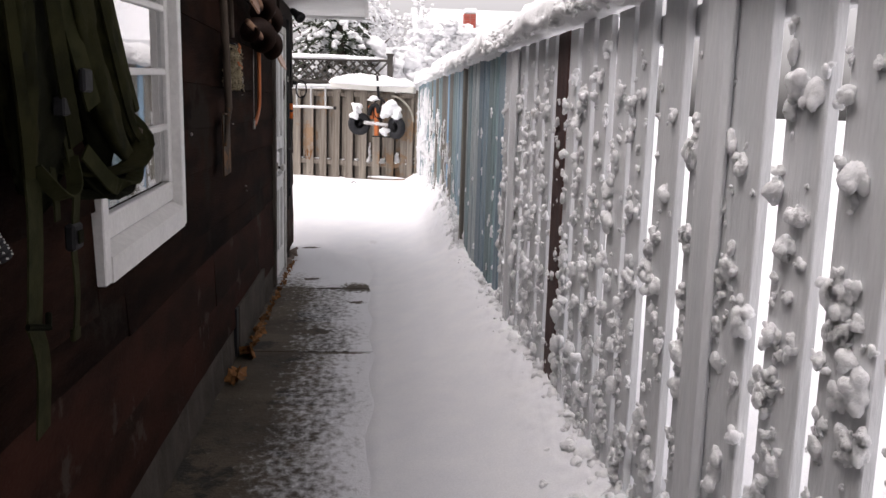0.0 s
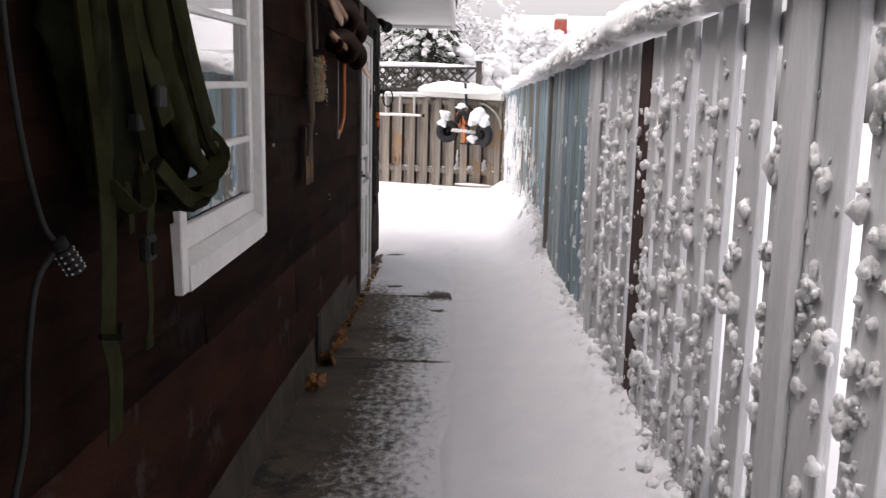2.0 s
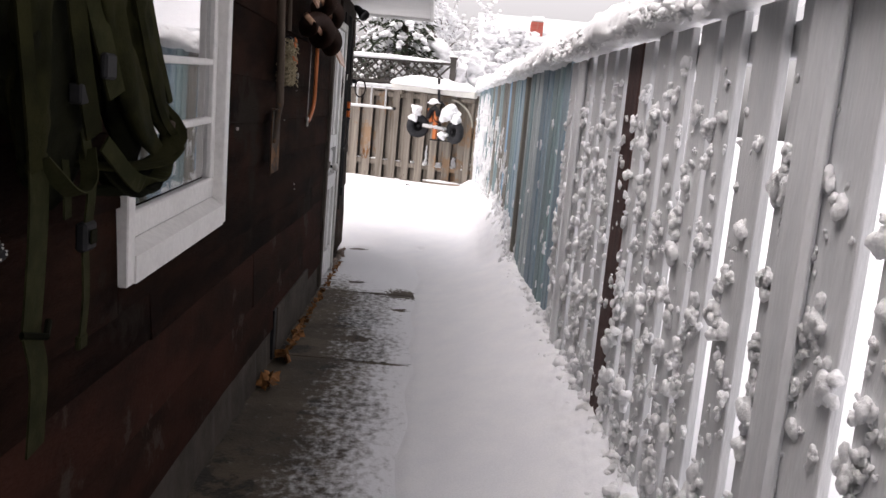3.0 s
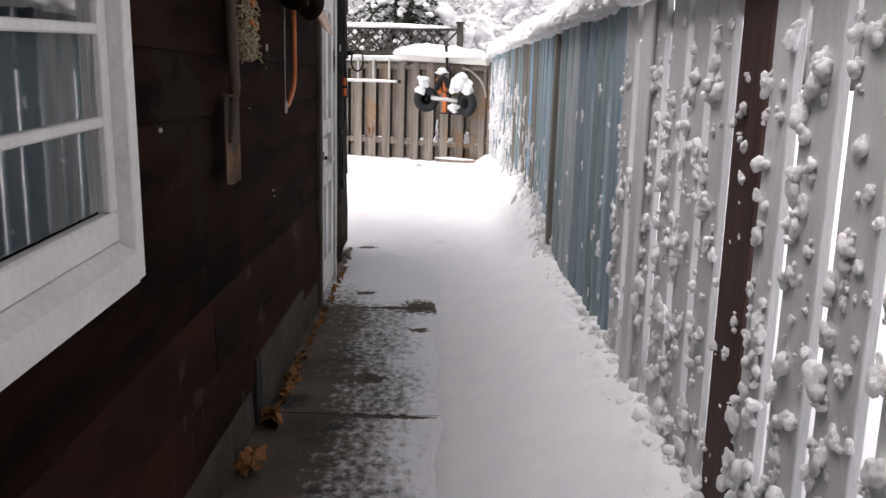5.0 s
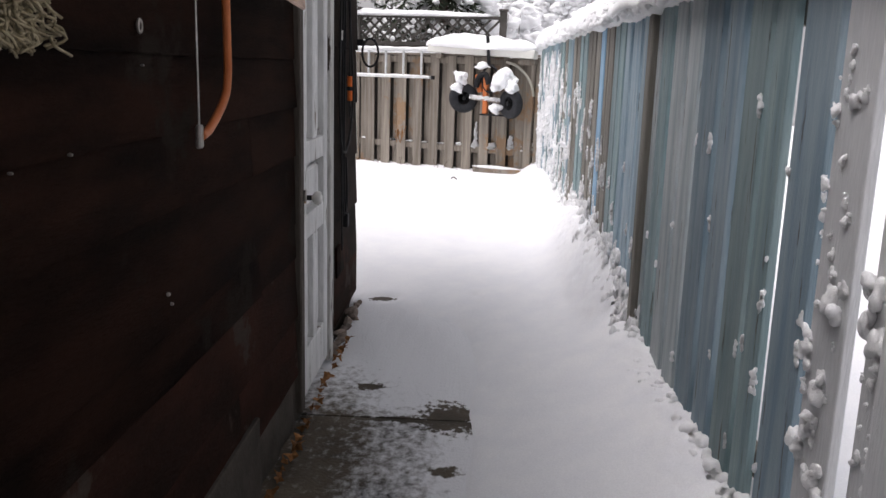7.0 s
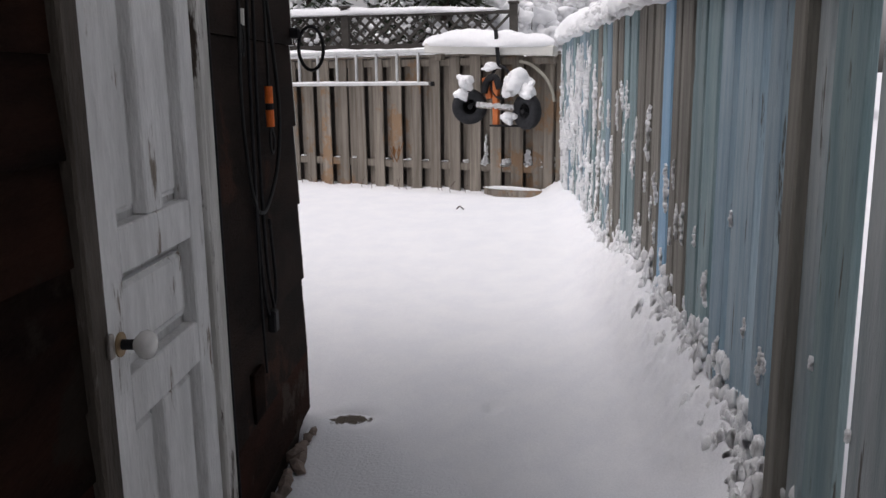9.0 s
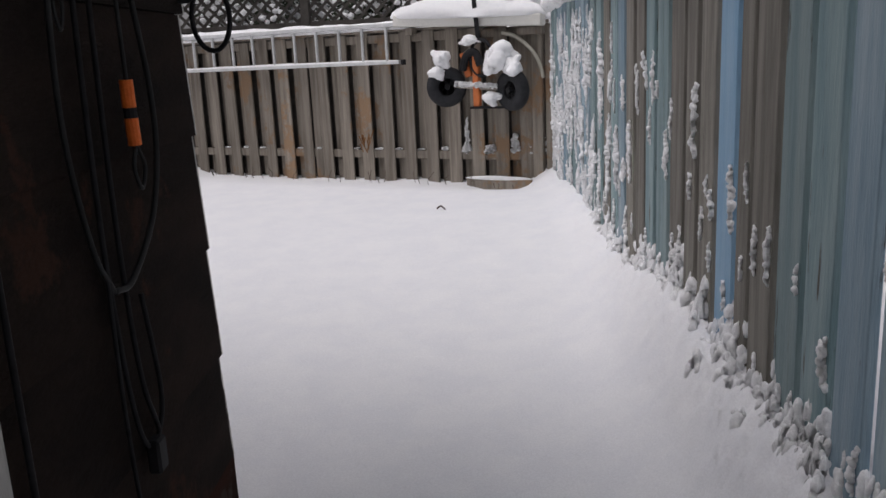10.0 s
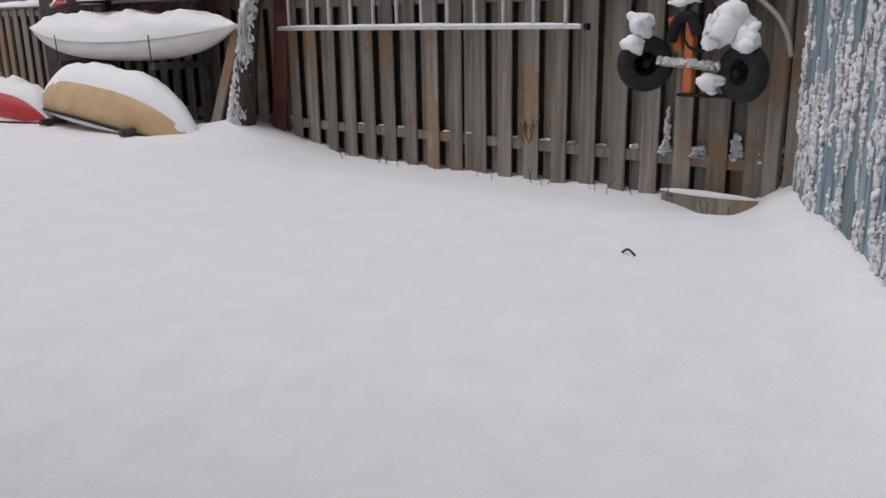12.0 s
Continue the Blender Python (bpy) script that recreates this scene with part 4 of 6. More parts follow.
def build_fence_snow():
    c = Clots(8)
    r = c.r

    def clot(x, y, z, s, fine):
        """A clot pressed on the board, at times with a smaller one by it."""
        c.lobed((x - 0.18 * s, y, z), (s * 0.66, s * r.uniform(0.85, 1.15), s * r.uniform(0.9, 1.35)), 0 if s < 0.008 else 2 if fine and s > 0.02 else 1)
        if r.rand() < 0.55:
            k = s * r.uniform(0.4, 0.75)
            a = r.uniform(0, 6.28)
            c.lobed((x - 0.3 * k, y + 1.05 * s * math.cos(a), z + 1.2 * s * math.sin(a)), k * r.uniform(0.8, 1.2, 3), 1 if k > 0.008 else 0)

    faces = [(a, b) for a, b, m, top, back in BOARDS if b < 3.6 and a > -1.8]
    for a, b in faces:
        brown = abs(a - BROWN_BOARD[0]) < 0.01
        thick = r.uniform(0.75, 1.2)
        for i in range(int((24 if brown else 76 * thick) * (b - a) / 0.16)):
            y = a + (b - a) * r.beta(0.95, 0.65)
            z = 0.14 + 1.55 * r.beta(1.05, 1.45)
            s = r.choice((0.010, 0.017, 0.026, 0.038), p=(0.36, 0.30, 0.23, 0.11)) * r.uniform(0.8, 1.25)
            clot(fence_x(y), y, z, s * (0.7 if brown else 1.0), a < 2.0)
    # streaks clinging to the blue boards, thick towards the corner
    for a, b, m, top, back in BOARDS:
        if a < 5.75:
            continue
        dense = min(1.0, max(0.0, (a - 6.3) / 4.3))
        for y, share in ((a + 0.010, 0.95), (a + 0.35 * (b - a), 0.25 + 0.55 * dense), (a + 0.7 * (b - a), 0.15 + 0.65 * dense), (b - 0.012, 0.5)):
            for run in range(1 + int(2 * dense + r.rand())):
                if r.rand() > share * (0.7 + 0.4 * dense):
                    continue
                z = 0.50 + (0.70 + 0.60 * dense) * r.rand()
                s = r.uniform(0.009, 0.016 + 0.010 * dense)
                n = r.randint(4, 9 + int(14 * dense))
                wy = 0.0
                for q in range(n):
                    wy = 0.75 * wy + r.uniform(-0.7, 0.7) * s
                    k = s * (0.6 + 0.75 * math.sin(math.pi * (q + 0.9) / (n + 0.5)) * r.uniform(0.6, 1.2))
                    z -= k * 1.25
                    if z > 0.27:
                        c.lobed((fence_x(y) - 0.2 * k, y + wy, z), (k * 0.9, k * r.uniform(0.9, 1.3), k * r.uniform(1.1, 1.7)), 1)
    for a, b, m, top, back in BOARDS:
        if not 3.5 < a < 5.8:
            continue
        for i in range(int(5 - 2 * (a - 3.5))):
            y = r.choice((a + 0.008, b - 0.01))
            z, k = r.uniform(0.35, 1.5), r.uniform(0.010, 0.019)
            for q in range(r.randint(1, 4)):
                c.lobed((fence_x(y) - 0.2 * k, y + r.uniform(-0.4, 0.4) * k, z), (k * 0.8, k, k * 1.4), 1)
                z -= 1.4 * k
    tagged(c.make("fence_snow", SNOW_ROUGH), "white wind-blown snow clots stuck to the fence boards", "snow", kind="stuff")
    # crumbly drift along the foot of the fence
    d = Clots(9)
    r = d.r
    for i in range(330):
        y = -1.4 + 7.0 * r.rand()
        fx = fence_x(y)
        u = r.beta(0.6, 3.0)
        x = fx - 0.004 - 0.18 * u
        z = float(snow_height(np.array(x), np.array(y)))
        s = r.uniform(0.028, 0.075) * (1 - 0.4 * u)
        d.lobed((x, y, z - s * 0.88 + 0.05 * (1 - u) ** 5 * r.rand()), (s, s * r.uniform(0.9, 1.4), s * r.uniform(0.7, 1.1)))
    # a few tumbled lumps
    for x, y, s in ((0.66, 0.72, 0.055), (0.73, 0.42, 0.035), (0.60, 0.95, 0.025), (0.74, 1.15, 0.04)):
        z = float(snow_height(np.array(x), np.array(y)))
        d.lobed((x, y, z + 0.3 * s), s * r.uniform(0.85, 1.1, 3), 2)
    # taller tongues against the blue boards
    for i in range(190):
        y = 5.55 + 4.6 * r.beta(1.0, 1.4)
        fx = fence_x(y)
        u = 0.5 * r.beta(0.7, 2.2)
        x = fx - 0.006 - (0.20 if y < 7.6 else 0.09) * u
        z = float(snow_height(np.array(x), np.array(y)))
        s = r.uniform(0.028, 0.055) * (1 - 0.25 * u)
        hgt = r.uniform(0.0, 0.20) * (1 - u) ** 3
        for q in range(3):
            k = q / 2
            d.lobed((x + 0.015 * k, y + r.uniform(-0.010, 0.010), z - 1.35 * s + (hgt + 0.25 * s) * k), np.array((s * 0.9, s * 0.8, s * 1.9)) * (1.1 - 0.45 * k), 2 if y < 7.5 else 1)
    tagged(d.make("snow_drift", SNOW_ROUGH), "crumbly white snow drift along the fence foot", "snow", kind="stuff")


build_fence_snow()

# ---------------------------------------------------------------- the far fence
FAR_ANGLE = math.degrees(math.atan(-0.5))
FAR_M = pose(0.72, 12.74, 0, 0, 0, FAR_ANGLE)      # local x runs along the fence (negative to the far end), -y faces the yard


def build_far_fence():
    r = random.Random(4)
    f = thing("back_fence", "weathered grey-brown cedar shadowbox fence with snow on its rails", "fence", kind="structure", at=FAR_M)
    me = {}
    for nm, h, w in (("front", 1.60, 0.138), ("back", 1.58, 0.145)):
        me[nm] = mesh_of("fence_board", box(0, w, 0, 0.019, 0, h, 0.003), WEATHERED)
    s, k = -0.115, 0
    while s > -12.6:
        piece("fence_board", me["front"], f, pose(s - 0.138 + 0.0, -0.034 + r.uniform(-0.002, 0.002), 0.10 + r.uniform(-0.015, 0.015), 0, r.uniform(-0.4, 0.4), 0))
        piece("fence_board", me["back"], f, pose(s - 0.138 - 0.118, 0.040, 0.12 + r.uniform(-0.015, 0.015), 0, r.uniform(-0.4, 0.4), 0))
        s -= 0.265
        k += 1
    for z in (0.405, 1.60):
        part("fence_rail", box(-12.8, 0.0, -0.014, 0.039, z, z + 0.085, 0.004), WEATHERED, f)
    for x in (-0.11, -2.75, -5.2, -7.7, -10.1):
        part("fence_post", box(x, x + 0.10, -0.07 if x > -1 else -0.018, 0.03, 0.05, 1.702, 0.006), WEATHERED, f)
    # unseen dark sheet, added so that the gaps between boards look dark
    part("backing_fence", box(-12.8, -0.02, 0.13, 0.15, 0.1, 1.66), LATTICE, f, "added dark sheet that darkens the gaps between the boards")
    part("fence_post", box(0.012, 0.11, -0.03, 0.06, 0.05, 1.70, 0.006), WEATHERED, f)
    part("kick_board", box(-0.80, -0.10, -0.16, -0.12, 0.02, 0.235, 0.005), WEATHERED, f)
    part("top_board", box(-12.8, 0.02, -0.06, 0.08, 1.705, 1.735, 0.004), WEATHERED, f)


build_far_fence()


def far(x, y, z):
    return FAR_M @ Vector((x, y, z))


def snow_pillow(name, pts, rx, rz, label, seed, at=None, sides=12):
    """A rounded length of lying snow along points."""
    bm = bmesh.new()
    rows = []
    n = len(pts)
    for i, p in enumerate(pts):
        e = math.sin(math.pi * min(1, max(0.0, (i + 0.02) / (n - 1 + 0.04)))) ** 0.35
        d = Vector(pts[min(i + 1, n - 1)]) - Vector(pts[max(i - 1, 0)])
        side = Vector((d.y, -d.x, 0)).normalized()
        row = []
        for k in range(sides):
            a = 2 * math.pi * k / sides
            q = Vector(p)
            j = 1 + 0.35 * noise.noise((q.x * 3 + seed, q.y * 3 + math.cos(a), math.sin(a))) + 0.12 * noise.noise((q.x * 11 + seed, q.y * 11 + math.cos(a) * 3, math.sin(a) * 3))
            row.append(bm.verts.new(q + side * (rx * e * j * math.cos(a)) + Vector((0, 0, (rz * j if math.sin(a) > 0 else 0.02) * e * math.sin(a)))))
        rows.append(row)
    for a, b in zip(rows, rows[1:]):
        for k in range(sides):
            bm.faces.new((a[k], b[k], b[(k + 1) % sides], a[(k + 1) % sides]))
    bm.faces.new(rows[0])
    bm.faces.new(rows[-1][::-1])
    bmesh.ops.recalc_face_normals(bm, faces=bm.faces)
    ob = part(name, bm, SNOW_ROUGH, smooth=True)
    if at is not None:
        ob.matrix_basis = at
    return tagged(ob, label, "snow", kind="stuff")


snow_pillow("fence_top_snow", [(-12.8 + 0.1 * i, 0.01, 1.737) for i in range(129)], 0.13, 0.10, "white snow lying along the back fence top", 2.0, FAR_M)
_rail_snow = Clots(31)
for _i in range(38):
    _k = _rail_snow.r.randint(0, 38)
    _s = -0.115 - 0.265 * _k - 0.138 - 0.063 + _rail_snow.r.uniform(-0.025, 0.025)
    _big = _rail_snow.r.uniform(0.6, 1.0) * (2.0 if _s > -1.3 else 1.0)
    for _q in range(3):
        _rail_snow.ball(far(_s + 0.015 * (_q - 1), -0.008, 0.493 + 0.012 * _big), (0.03, 0.018, 0.016 * _big), False)
for _s, _w, _h in ((-0.325, 0.050, 0.17), (-0.585, 0.070, 0.05), (-0.06, 0.075, 0.20), (-0.12, 0.06, 0.12), (-0.85, 0.060, 0.06), (-0.85, 0.034, 0.34)):
    for _q in range(16):
        _rail_snow.lobed(far(_s + _rail_snow.r.uniform(-0.3, 0.3) * _w, -0.006, 0.490 + _h * _q / 16), (_w * (1.15 - _q / 26), 0.022, 0.036), 1)
tagged(_rail_snow.make("rail_snow", SNOW_ROUGH), "small heaps of snow on the fence rail", "snow", kind="stuff")


snow_pillow("kick_snow", [(-0.82 + 0.036 * i, -0.14, 0.236) for i in range(21)], 0.03, 0.028, "snow lying on the low board by the fence foot", 13.0, FAR_M, 10)


def build_ladder():
    """The aluminium ladder that hangs level along the fence."""
    L = thing("ladder", "aluminium ladder hung level on the fence, dusted with snow", "ladder", at=FAR_M)
    x0, x1 = -5.05, -1.52
    zl, zu, yy = 1.405, 1.765, -0.12
    part("ladder_rail", box(x0, x1, yy - 0.025, yy + 0.025, zl - 0.022, zl + 0.012, 0.005), ALUMINIUM, L)
    part("ladder_rail", box(x0, x1 + 0.02, yy - 0.025, yy + 0.025, zu - 0.012, zu + 0.030, 0.005), ALUMINIUM, L)
    for z in (zl - 0.005, zu + 0.01):
        part("end_cap", box(x1 + (0.02 if z > 1.4 else 0), x1 + 0.055, yy - 0.028, yy + 0.028, z - 0.026, z + 0.026, 0.006), BLACK, L, "black rubber end cap")
    x = x1 - 0.15
    while x > x0 + 0.05:
        part("rung", tube_bm([(x, yy, zl + 0.010), (x, yy, zu - 0.010)], 0.017, 10), ALUMINIUM, L)
        x -= 0.292
    snow_pillow("ladder_snow", [(x0 + (x1 - x0) * i / 70, yy, zl + 0.0125) for i in range(71)], 0.024, 0.02, "thin snow on the ladder rail", 5.0, FAR_M, 8)


build_ladder()


def build_gutter():
    """A long white vinyl plank resting across the fence top, heaped with snow."""
    g = thing("vinyl_plank", "long white vinyl plank on brackets, heaped with snow", "plank", at=FAR_M)
    part("plank_body", box(-1.62, -0.03, -0.20, -0.075, 1.675, 1.785, 0.012), PLASTIC_WHITE, g, at=pose(0, 0, 0, 0, 2.6, 0))
    part("bracket", box(-0.20, 0.04, -0.16, -0.072, 1.60, 1.672, 0.005), WEATHERED, g)
    part("bracket", box(-1.42, -1.34, -0.16, -0.062, 1.66, 1.73, 0.005), WEATHERED, g)
    snow_pillow("plank_snow", [(-1.60 + 1.66 * i / 40, -0.12, 1.775 + 0.06 * (1 - i / 40)) for i in range(41)], 0.15, 0.17,
                "thick snow pillow on the white plank", 9.0, FAR_M)


build_gutter()


def build_cart():
    """The two-wheeled cart hung by a strap on the fence."""
    c = thing("hand_cart", "orange two-wheeled hand cart with black tyres, hung up, snow-laden", "cart", at=FAR_M @ pose(-0.555, -0.27, 1.24) @ Matrix.Scale(1.3, 4))
    for x, z, tilt, yaw in ((-0.27, -0.07, -12, 34), (0.265, -0.105, 8, -24)):
        m = pose(x, -0.02, z, 0, tilt, yaw) @ pose(0, 0, 0, 90, 0, 0)
        prof = ((0.062, -0.030), (0.085, -0.040), (0.115, -0.044), (0.140, -0.034), (0.150, -0.014), (0.150, 0.014), (0.140, 0.034), (0.115, 0.044), (0.085, 0.040), (0.062, 0.030))
        w = part("wheel", lathe_bm(((0.02, -0.05), (0.02, 0.05)), 12, m=m), BLACK, c, "black hub and tyre")
        bm = bmesh.new()
        rings = []
        sides = 30
        for k in range(sides):
            a = 2 * math.pi * k / sides
            rings.append([bm.verts.new(m @ Vector((rr * math.cos(a), rr * math.sin(a), h))) for rr, h in prof])
        for k in range(sides):
            p, q = rings[k], rings[(k + 1) % sides]
            for i in range(len(prof)):
                bm.faces.new((p[i], q[i], q[(i + 1) % len(prof)], p[(i + 1) % len(prof)]))
        bmesh.ops.recalc_face_normals(bm, faces=bm.faces)
        part("tyre", bm, RUBBER, w, smooth=True)
        part("rim", lathe_bm(((0.066, -0.024), (0.062, -0.018), (0.03, -0.012), (0.028, -0.028), (0.0005, -0.03), (0.0005, 0.024), (0.066, 0.024)), 24, m=m), BLACK, w, smooth=True)
    part("axle", tube_bm([(-0.22, 0.0, -0.07), (0.22, 0.0, -0.10)], 0.011, 10), STEEL, c)
    part("frame", box(-0.055, -0.005, -0.02, 0.03, -0.22, 0.16, 0.006), ORANGE, c)
    part("frame", box(-0.12, -0.07, 0.0, 0.04, 0.02, 0.20, 0.006), ORANGE, c, at=pose(0, 0, 0, 0, -14, 0))
    part("toe_plate", box(-0.08, 0.20, -0.03, 0.05, -0.235, -0.220, 0.004), BLACK, c)
    pts = [(0.02 + 0.09 * math.cos(a), -0.01, 0.13 + 0.13 * math.sin(a)) for a in np.linspace(0, 2 * math.pi, 21)[:-1]]
    part("handle_loop", tube_bm(pts, 0.013, 8, closed=True), BLACK, c)
    part("nose_cover", tube_bm(smooth_path([(-0.13, -0.02, 0.05), (-0.09, -0.03, 0.15), (-0.02, -0.03, 0.17), (0.02, -0.03, 0.08)]), 0.03, 10), BLACK, c)
    part("strap", box(-0.005, 0.03, 0.03, 0.036, 0.24, 0.56, 0.001), BLACK, c, "dark hanging strap", at=pose(-0.01, 0, 0, 0, -5, 0))
    # snow on it
    s = Clots(77)
    r = s.r
    base = FAR_M @ pose(-0.555, -0.27, 1.24) @ Matrix.Scale(1.3, 4)
    for cx, cy, cz, sx, sz in ((0.20, -0.05, 0.12, 0.165, 0.145), (0.28, -0.05, 0.07, 0.12, 0.10), (0.13, -0.05, 0.06, 0.09, 0.10), (-0.30, -0.05, 0.14, 0.10, 0.11), (-0.32, -0.05, 0.05, 0.105, 0.085),
                               (0.09, -0.05, 0.12, 0.05, 0.14), (-0.08, 0.0, 0.26, 0.12, 0.06), (0.09, 0.0, -0.16, 0.11, 0.075)):
        s.lobed(base @ Vector((cx, cy, cz)), np.array((sx, 0.12, sz)) * 1.25, 2)
    for q in range(18):
        u = q / 17
        s.lobed(base @ Vector((-0.19 + 0.32 * u, -0.015, -0.05 - 0.02 * u)), (0.04, 0.035, 0.034 * r.uniform(0.9, 1.2)), 1)
    tagged(s.make("cart_snow", SNOW_ROUGH), "heaped fresh snow on the hung cart", "snow", kind="stuff")
    h = part("hose_hoop", tube_bm(smooth_path([far(-0.38, -0.12, 1.63), far(-0.24, -0.12, 1.59), far(-0.08, -0.12, 1.46), far(0.0, -0.12, 1.32), far(0.03, -0.12, 1.20)]), 0.017, 8), CEIL_PAINT, None, smooth=True)
    tagged(h, "pale curved plastic hoop beside the plank", "hoop")


build_cart()

# ---------------------------------------------------------------- things on the house wall


def build_spade():
    s = thing("spade", "old garden spade with rusty square blade, hung on the wall", "spade")
    x = WALL_X + 0.045
    # blade: curved sheet with thickness
    bm = bmesh.new()
    nu, nv = 8, 8
    front, back = [], []
    for j in range(nv + 1):
        v = j / nv
        rowf, rowb = [], []
        for i in range(nu + 1):
            u = i / nu - 0.5
            y = 2.515 + 0.195 * u - 0.02 * v
            z = 1.40 - 0.30 * v - (0.006 * math.sin(u * 9))
            d = 0.03 * (1 - (2 * u) ** 2) - 0.012 * v
            rowf.append(bm.verts.new((x - 0.01 + 0.012 - d * 0.6, y, z)))
            rowb.append(bm.verts.new((x - 0.01 + 0.009 - d * 0.6, y, z)))
        front.append(rowf)
        back.append(rowb)
    for j in range(nv):
        for i in range(nu):
            bm.faces.new((front[j][i], front[j][i + 1], front[j + 1][i + 1], front[j + 1][i]))
            bm.faces.new((back[j][i], back[j + 1][i], back[j + 1][i + 1], back[j][i + 1]))
    for j in range(nv):
        bm.faces.new((front[j][0], front[j + 1][0], back[j + 1][0], back[j][0]))
        bm.faces.new((front[j + 1][nu], front[j][nu], back[j][nu], back[j + 1][nu]))
    for i in range(nu):
        bm.faces.new((front[0][i + 1], front[0][i], back[0][i], back[0][i + 1]))
        bm.faces.new((front[nv][i], front[nv][i + 1], back[nv][i + 1], back[nv][i]))
    bmesh.ops.recalc_face_normals(bm, faces=bm.faces)
    b = part("blade", bm, RUST, s, "rusty square blade", True)
    part("tread", box(x - 0.010, x + 0.010, 2.435, 2.60, 1.396, 1.403, 0.002), RUST, b)
    part("socket", tube_bm(smooth_path([(x - 0.002, 2.50, 1.24), (x + 0.006, 2.512, 1.36), (x + 0.012, 2.52, 1.44)]), lambda t: 0.008 + 0.012 * t, 10), RUST, s, smooth=True)
    part("shaft", tube_bm(smooth_path([(x + 0.012, 2.52, 1.42), (x + 0.012, 2.505, 1.52), (x + 0.010, 2.48, 1.70), (x + 0.006, 2.42, 2.02)]), 0.0185, 12), HANDLE_WOOD, s, smooth=True)
    part("grip", tube_bm([(x + 0.006, 2.34, 2.06), (x + 0.006, 2.48, 2.07)], 0.017, 10), HANDLE_WOOD, s)


build_spade()


def build_mop():
    c = Clots(14)
    r = c.r
    bm = bmesh.new()
    for i in range(950):
        y, z = 2.68 + r.normal(0, 0.040), 1.64 + r.uniform(-0.10, 0.10)
        x = WALL_X + 0.05 + r.uniform(-0.02, 0.03)
        ln = r.uniform(0.010, 0.034)
        p = [(x, y, z), (x + r.uniform(-.02, .02), y + r.uniform(-.03, .03), z - ln * 0.5), (x + r.uniform(-.02, .02), y + r.uniform(-.03, .04), max(1.505, z - ln))]
        tube_bm(smooth_path(p, 3), 0.0026, 4, bm)
    m = part("mop_head", bm, WOOL, None, smooth=True)
    tagged(m, "matted cream yarn mop head hung on the wall", "mop")
    bm = bmesh.new()
    for i in range(5):
        y = 2.70 + r.normal(0, 0.05)
        z = 1.68 + r.uniform(-0.05, 0.08)
        tube_bm(smooth_path([(WALL_X + 0.085, y, z), (WALL_X + 0.09, y + 0.02, z - 0.02), (WALL_X + 0.085, y + 0.035, z - 0.005)], 3), 0.005, 5, bm)
    tagged(part("orange_strand", bm, ORANGE, m, "few orange strands"), kind="stuff")
    part("clamp", box(WALL_X + 0.03, WALL_X + 0.075, 2.62, 2.75, 1.715, 1.75, 0.008), BLACK, m)
    part("shaft", tube_bm([(WALL_X + 0.05, 2.70, 1.78), (WALL_X + 0.04, 2.68, 2.3)], 0.012, 8), HANDLE_WOOD, m)


build_mop()


def build_auger():
    """A hand ice auger hung slanting, its spiral flights to the far side."""
    a = thing("ice_auger", "copper-painted hand ice auger with spiral flights, hung slanting", "auger")
    x = WALL_X + 0.115
    for (p0, p1, turns, rad, seed) in (((2.80, 1.87), (4.00, 1.80), 2.5, 0.088, 0.3), ((2.92, 2.06), (4.05, 1.93), 2.3, 0.088, 2.2)):
        A, B = Vector((x, p0[0], p0[1])), Vector((x, p1[0], p1[1]))
        d = (B - A).normalized()
        u = d.cross(Vector((0, 0, 1))).normalized()
        v = d.cross(u)
        sh = part("shaft", tube_bm([A, B], 0.015, 12), AUGER_PAINT, a, smooth=True)
        bm = bmesh.new()
        n = int(turns * 22)
        rows = []
        for i in range(n + 1):
            t = i / n
            ang = 2 * math.pi * turns * t + seed
            c = A + (B - A) * (0.12 + 0.80 * t)
            rr = rad * min(1, 0.5 + 4 * min(t, 1 - t))
            w = (u * math.cos(ang) + v * math.sin(ang))
            rows.append([bm.verts.new(c + w * 0.014 - d * 0.002), bm.verts.new(c + w * rr - d * 0.002), bm.verts.new(c + w * rr + d * 0.002), bm.verts.new(c + w * 0.014 + d * 0.002)])
        for p, q in zip(rows, rows[1:]):
            for k in range(4):
                bm.faces.new((p[k], q[k], q[(k + 1) % 4], p[(k + 1) % 4]))
        bm.faces.new(rows[0])
        bm.faces.new(rows[-1][::-1])
        bmesh.ops.recalc_face_normals(bm, faces=bm.faces)
        part("flight", bm, AUGER_DARK, sh, "dark spiral flight", True)
        end, way, lean = (B, 1, -6) if p0[0] < 2.9 else (A, -1, 18)
        bm = bmesh.new()
        out = ((-0.04, -0.03), (0.06, -0.10), (0.28, -0.095), (0.38, -0.02), (0.31, 0.095), (0.06, 0.09), (-0.04, 0.03))
        fr = [bm.verts.new((0.005, way * q, z)) for q, z in out]
        bk = [bm.verts.new((-0.005, way * q, z)) for q, z in out]
        bm.faces.new(fr)
        bm.faces.new(bk[::-1])
        for k in range(7):
            bm.faces.new((fr[k], bk[k], bk[(k + 1) % 7], fr[(k + 1) % 7]))
        bmesh.ops.recalc_face_normals(bm, faces=bm.faces)
        part("cutter", bm, AUGER_PAINT, sh, "flat worn copper-painted cutting blade",
             at=Matrix.Translation(end + Vector((0.0, 0.0, 0.0))) @ pose(0, 0, 0, lean, -24, 0))


build_auger()


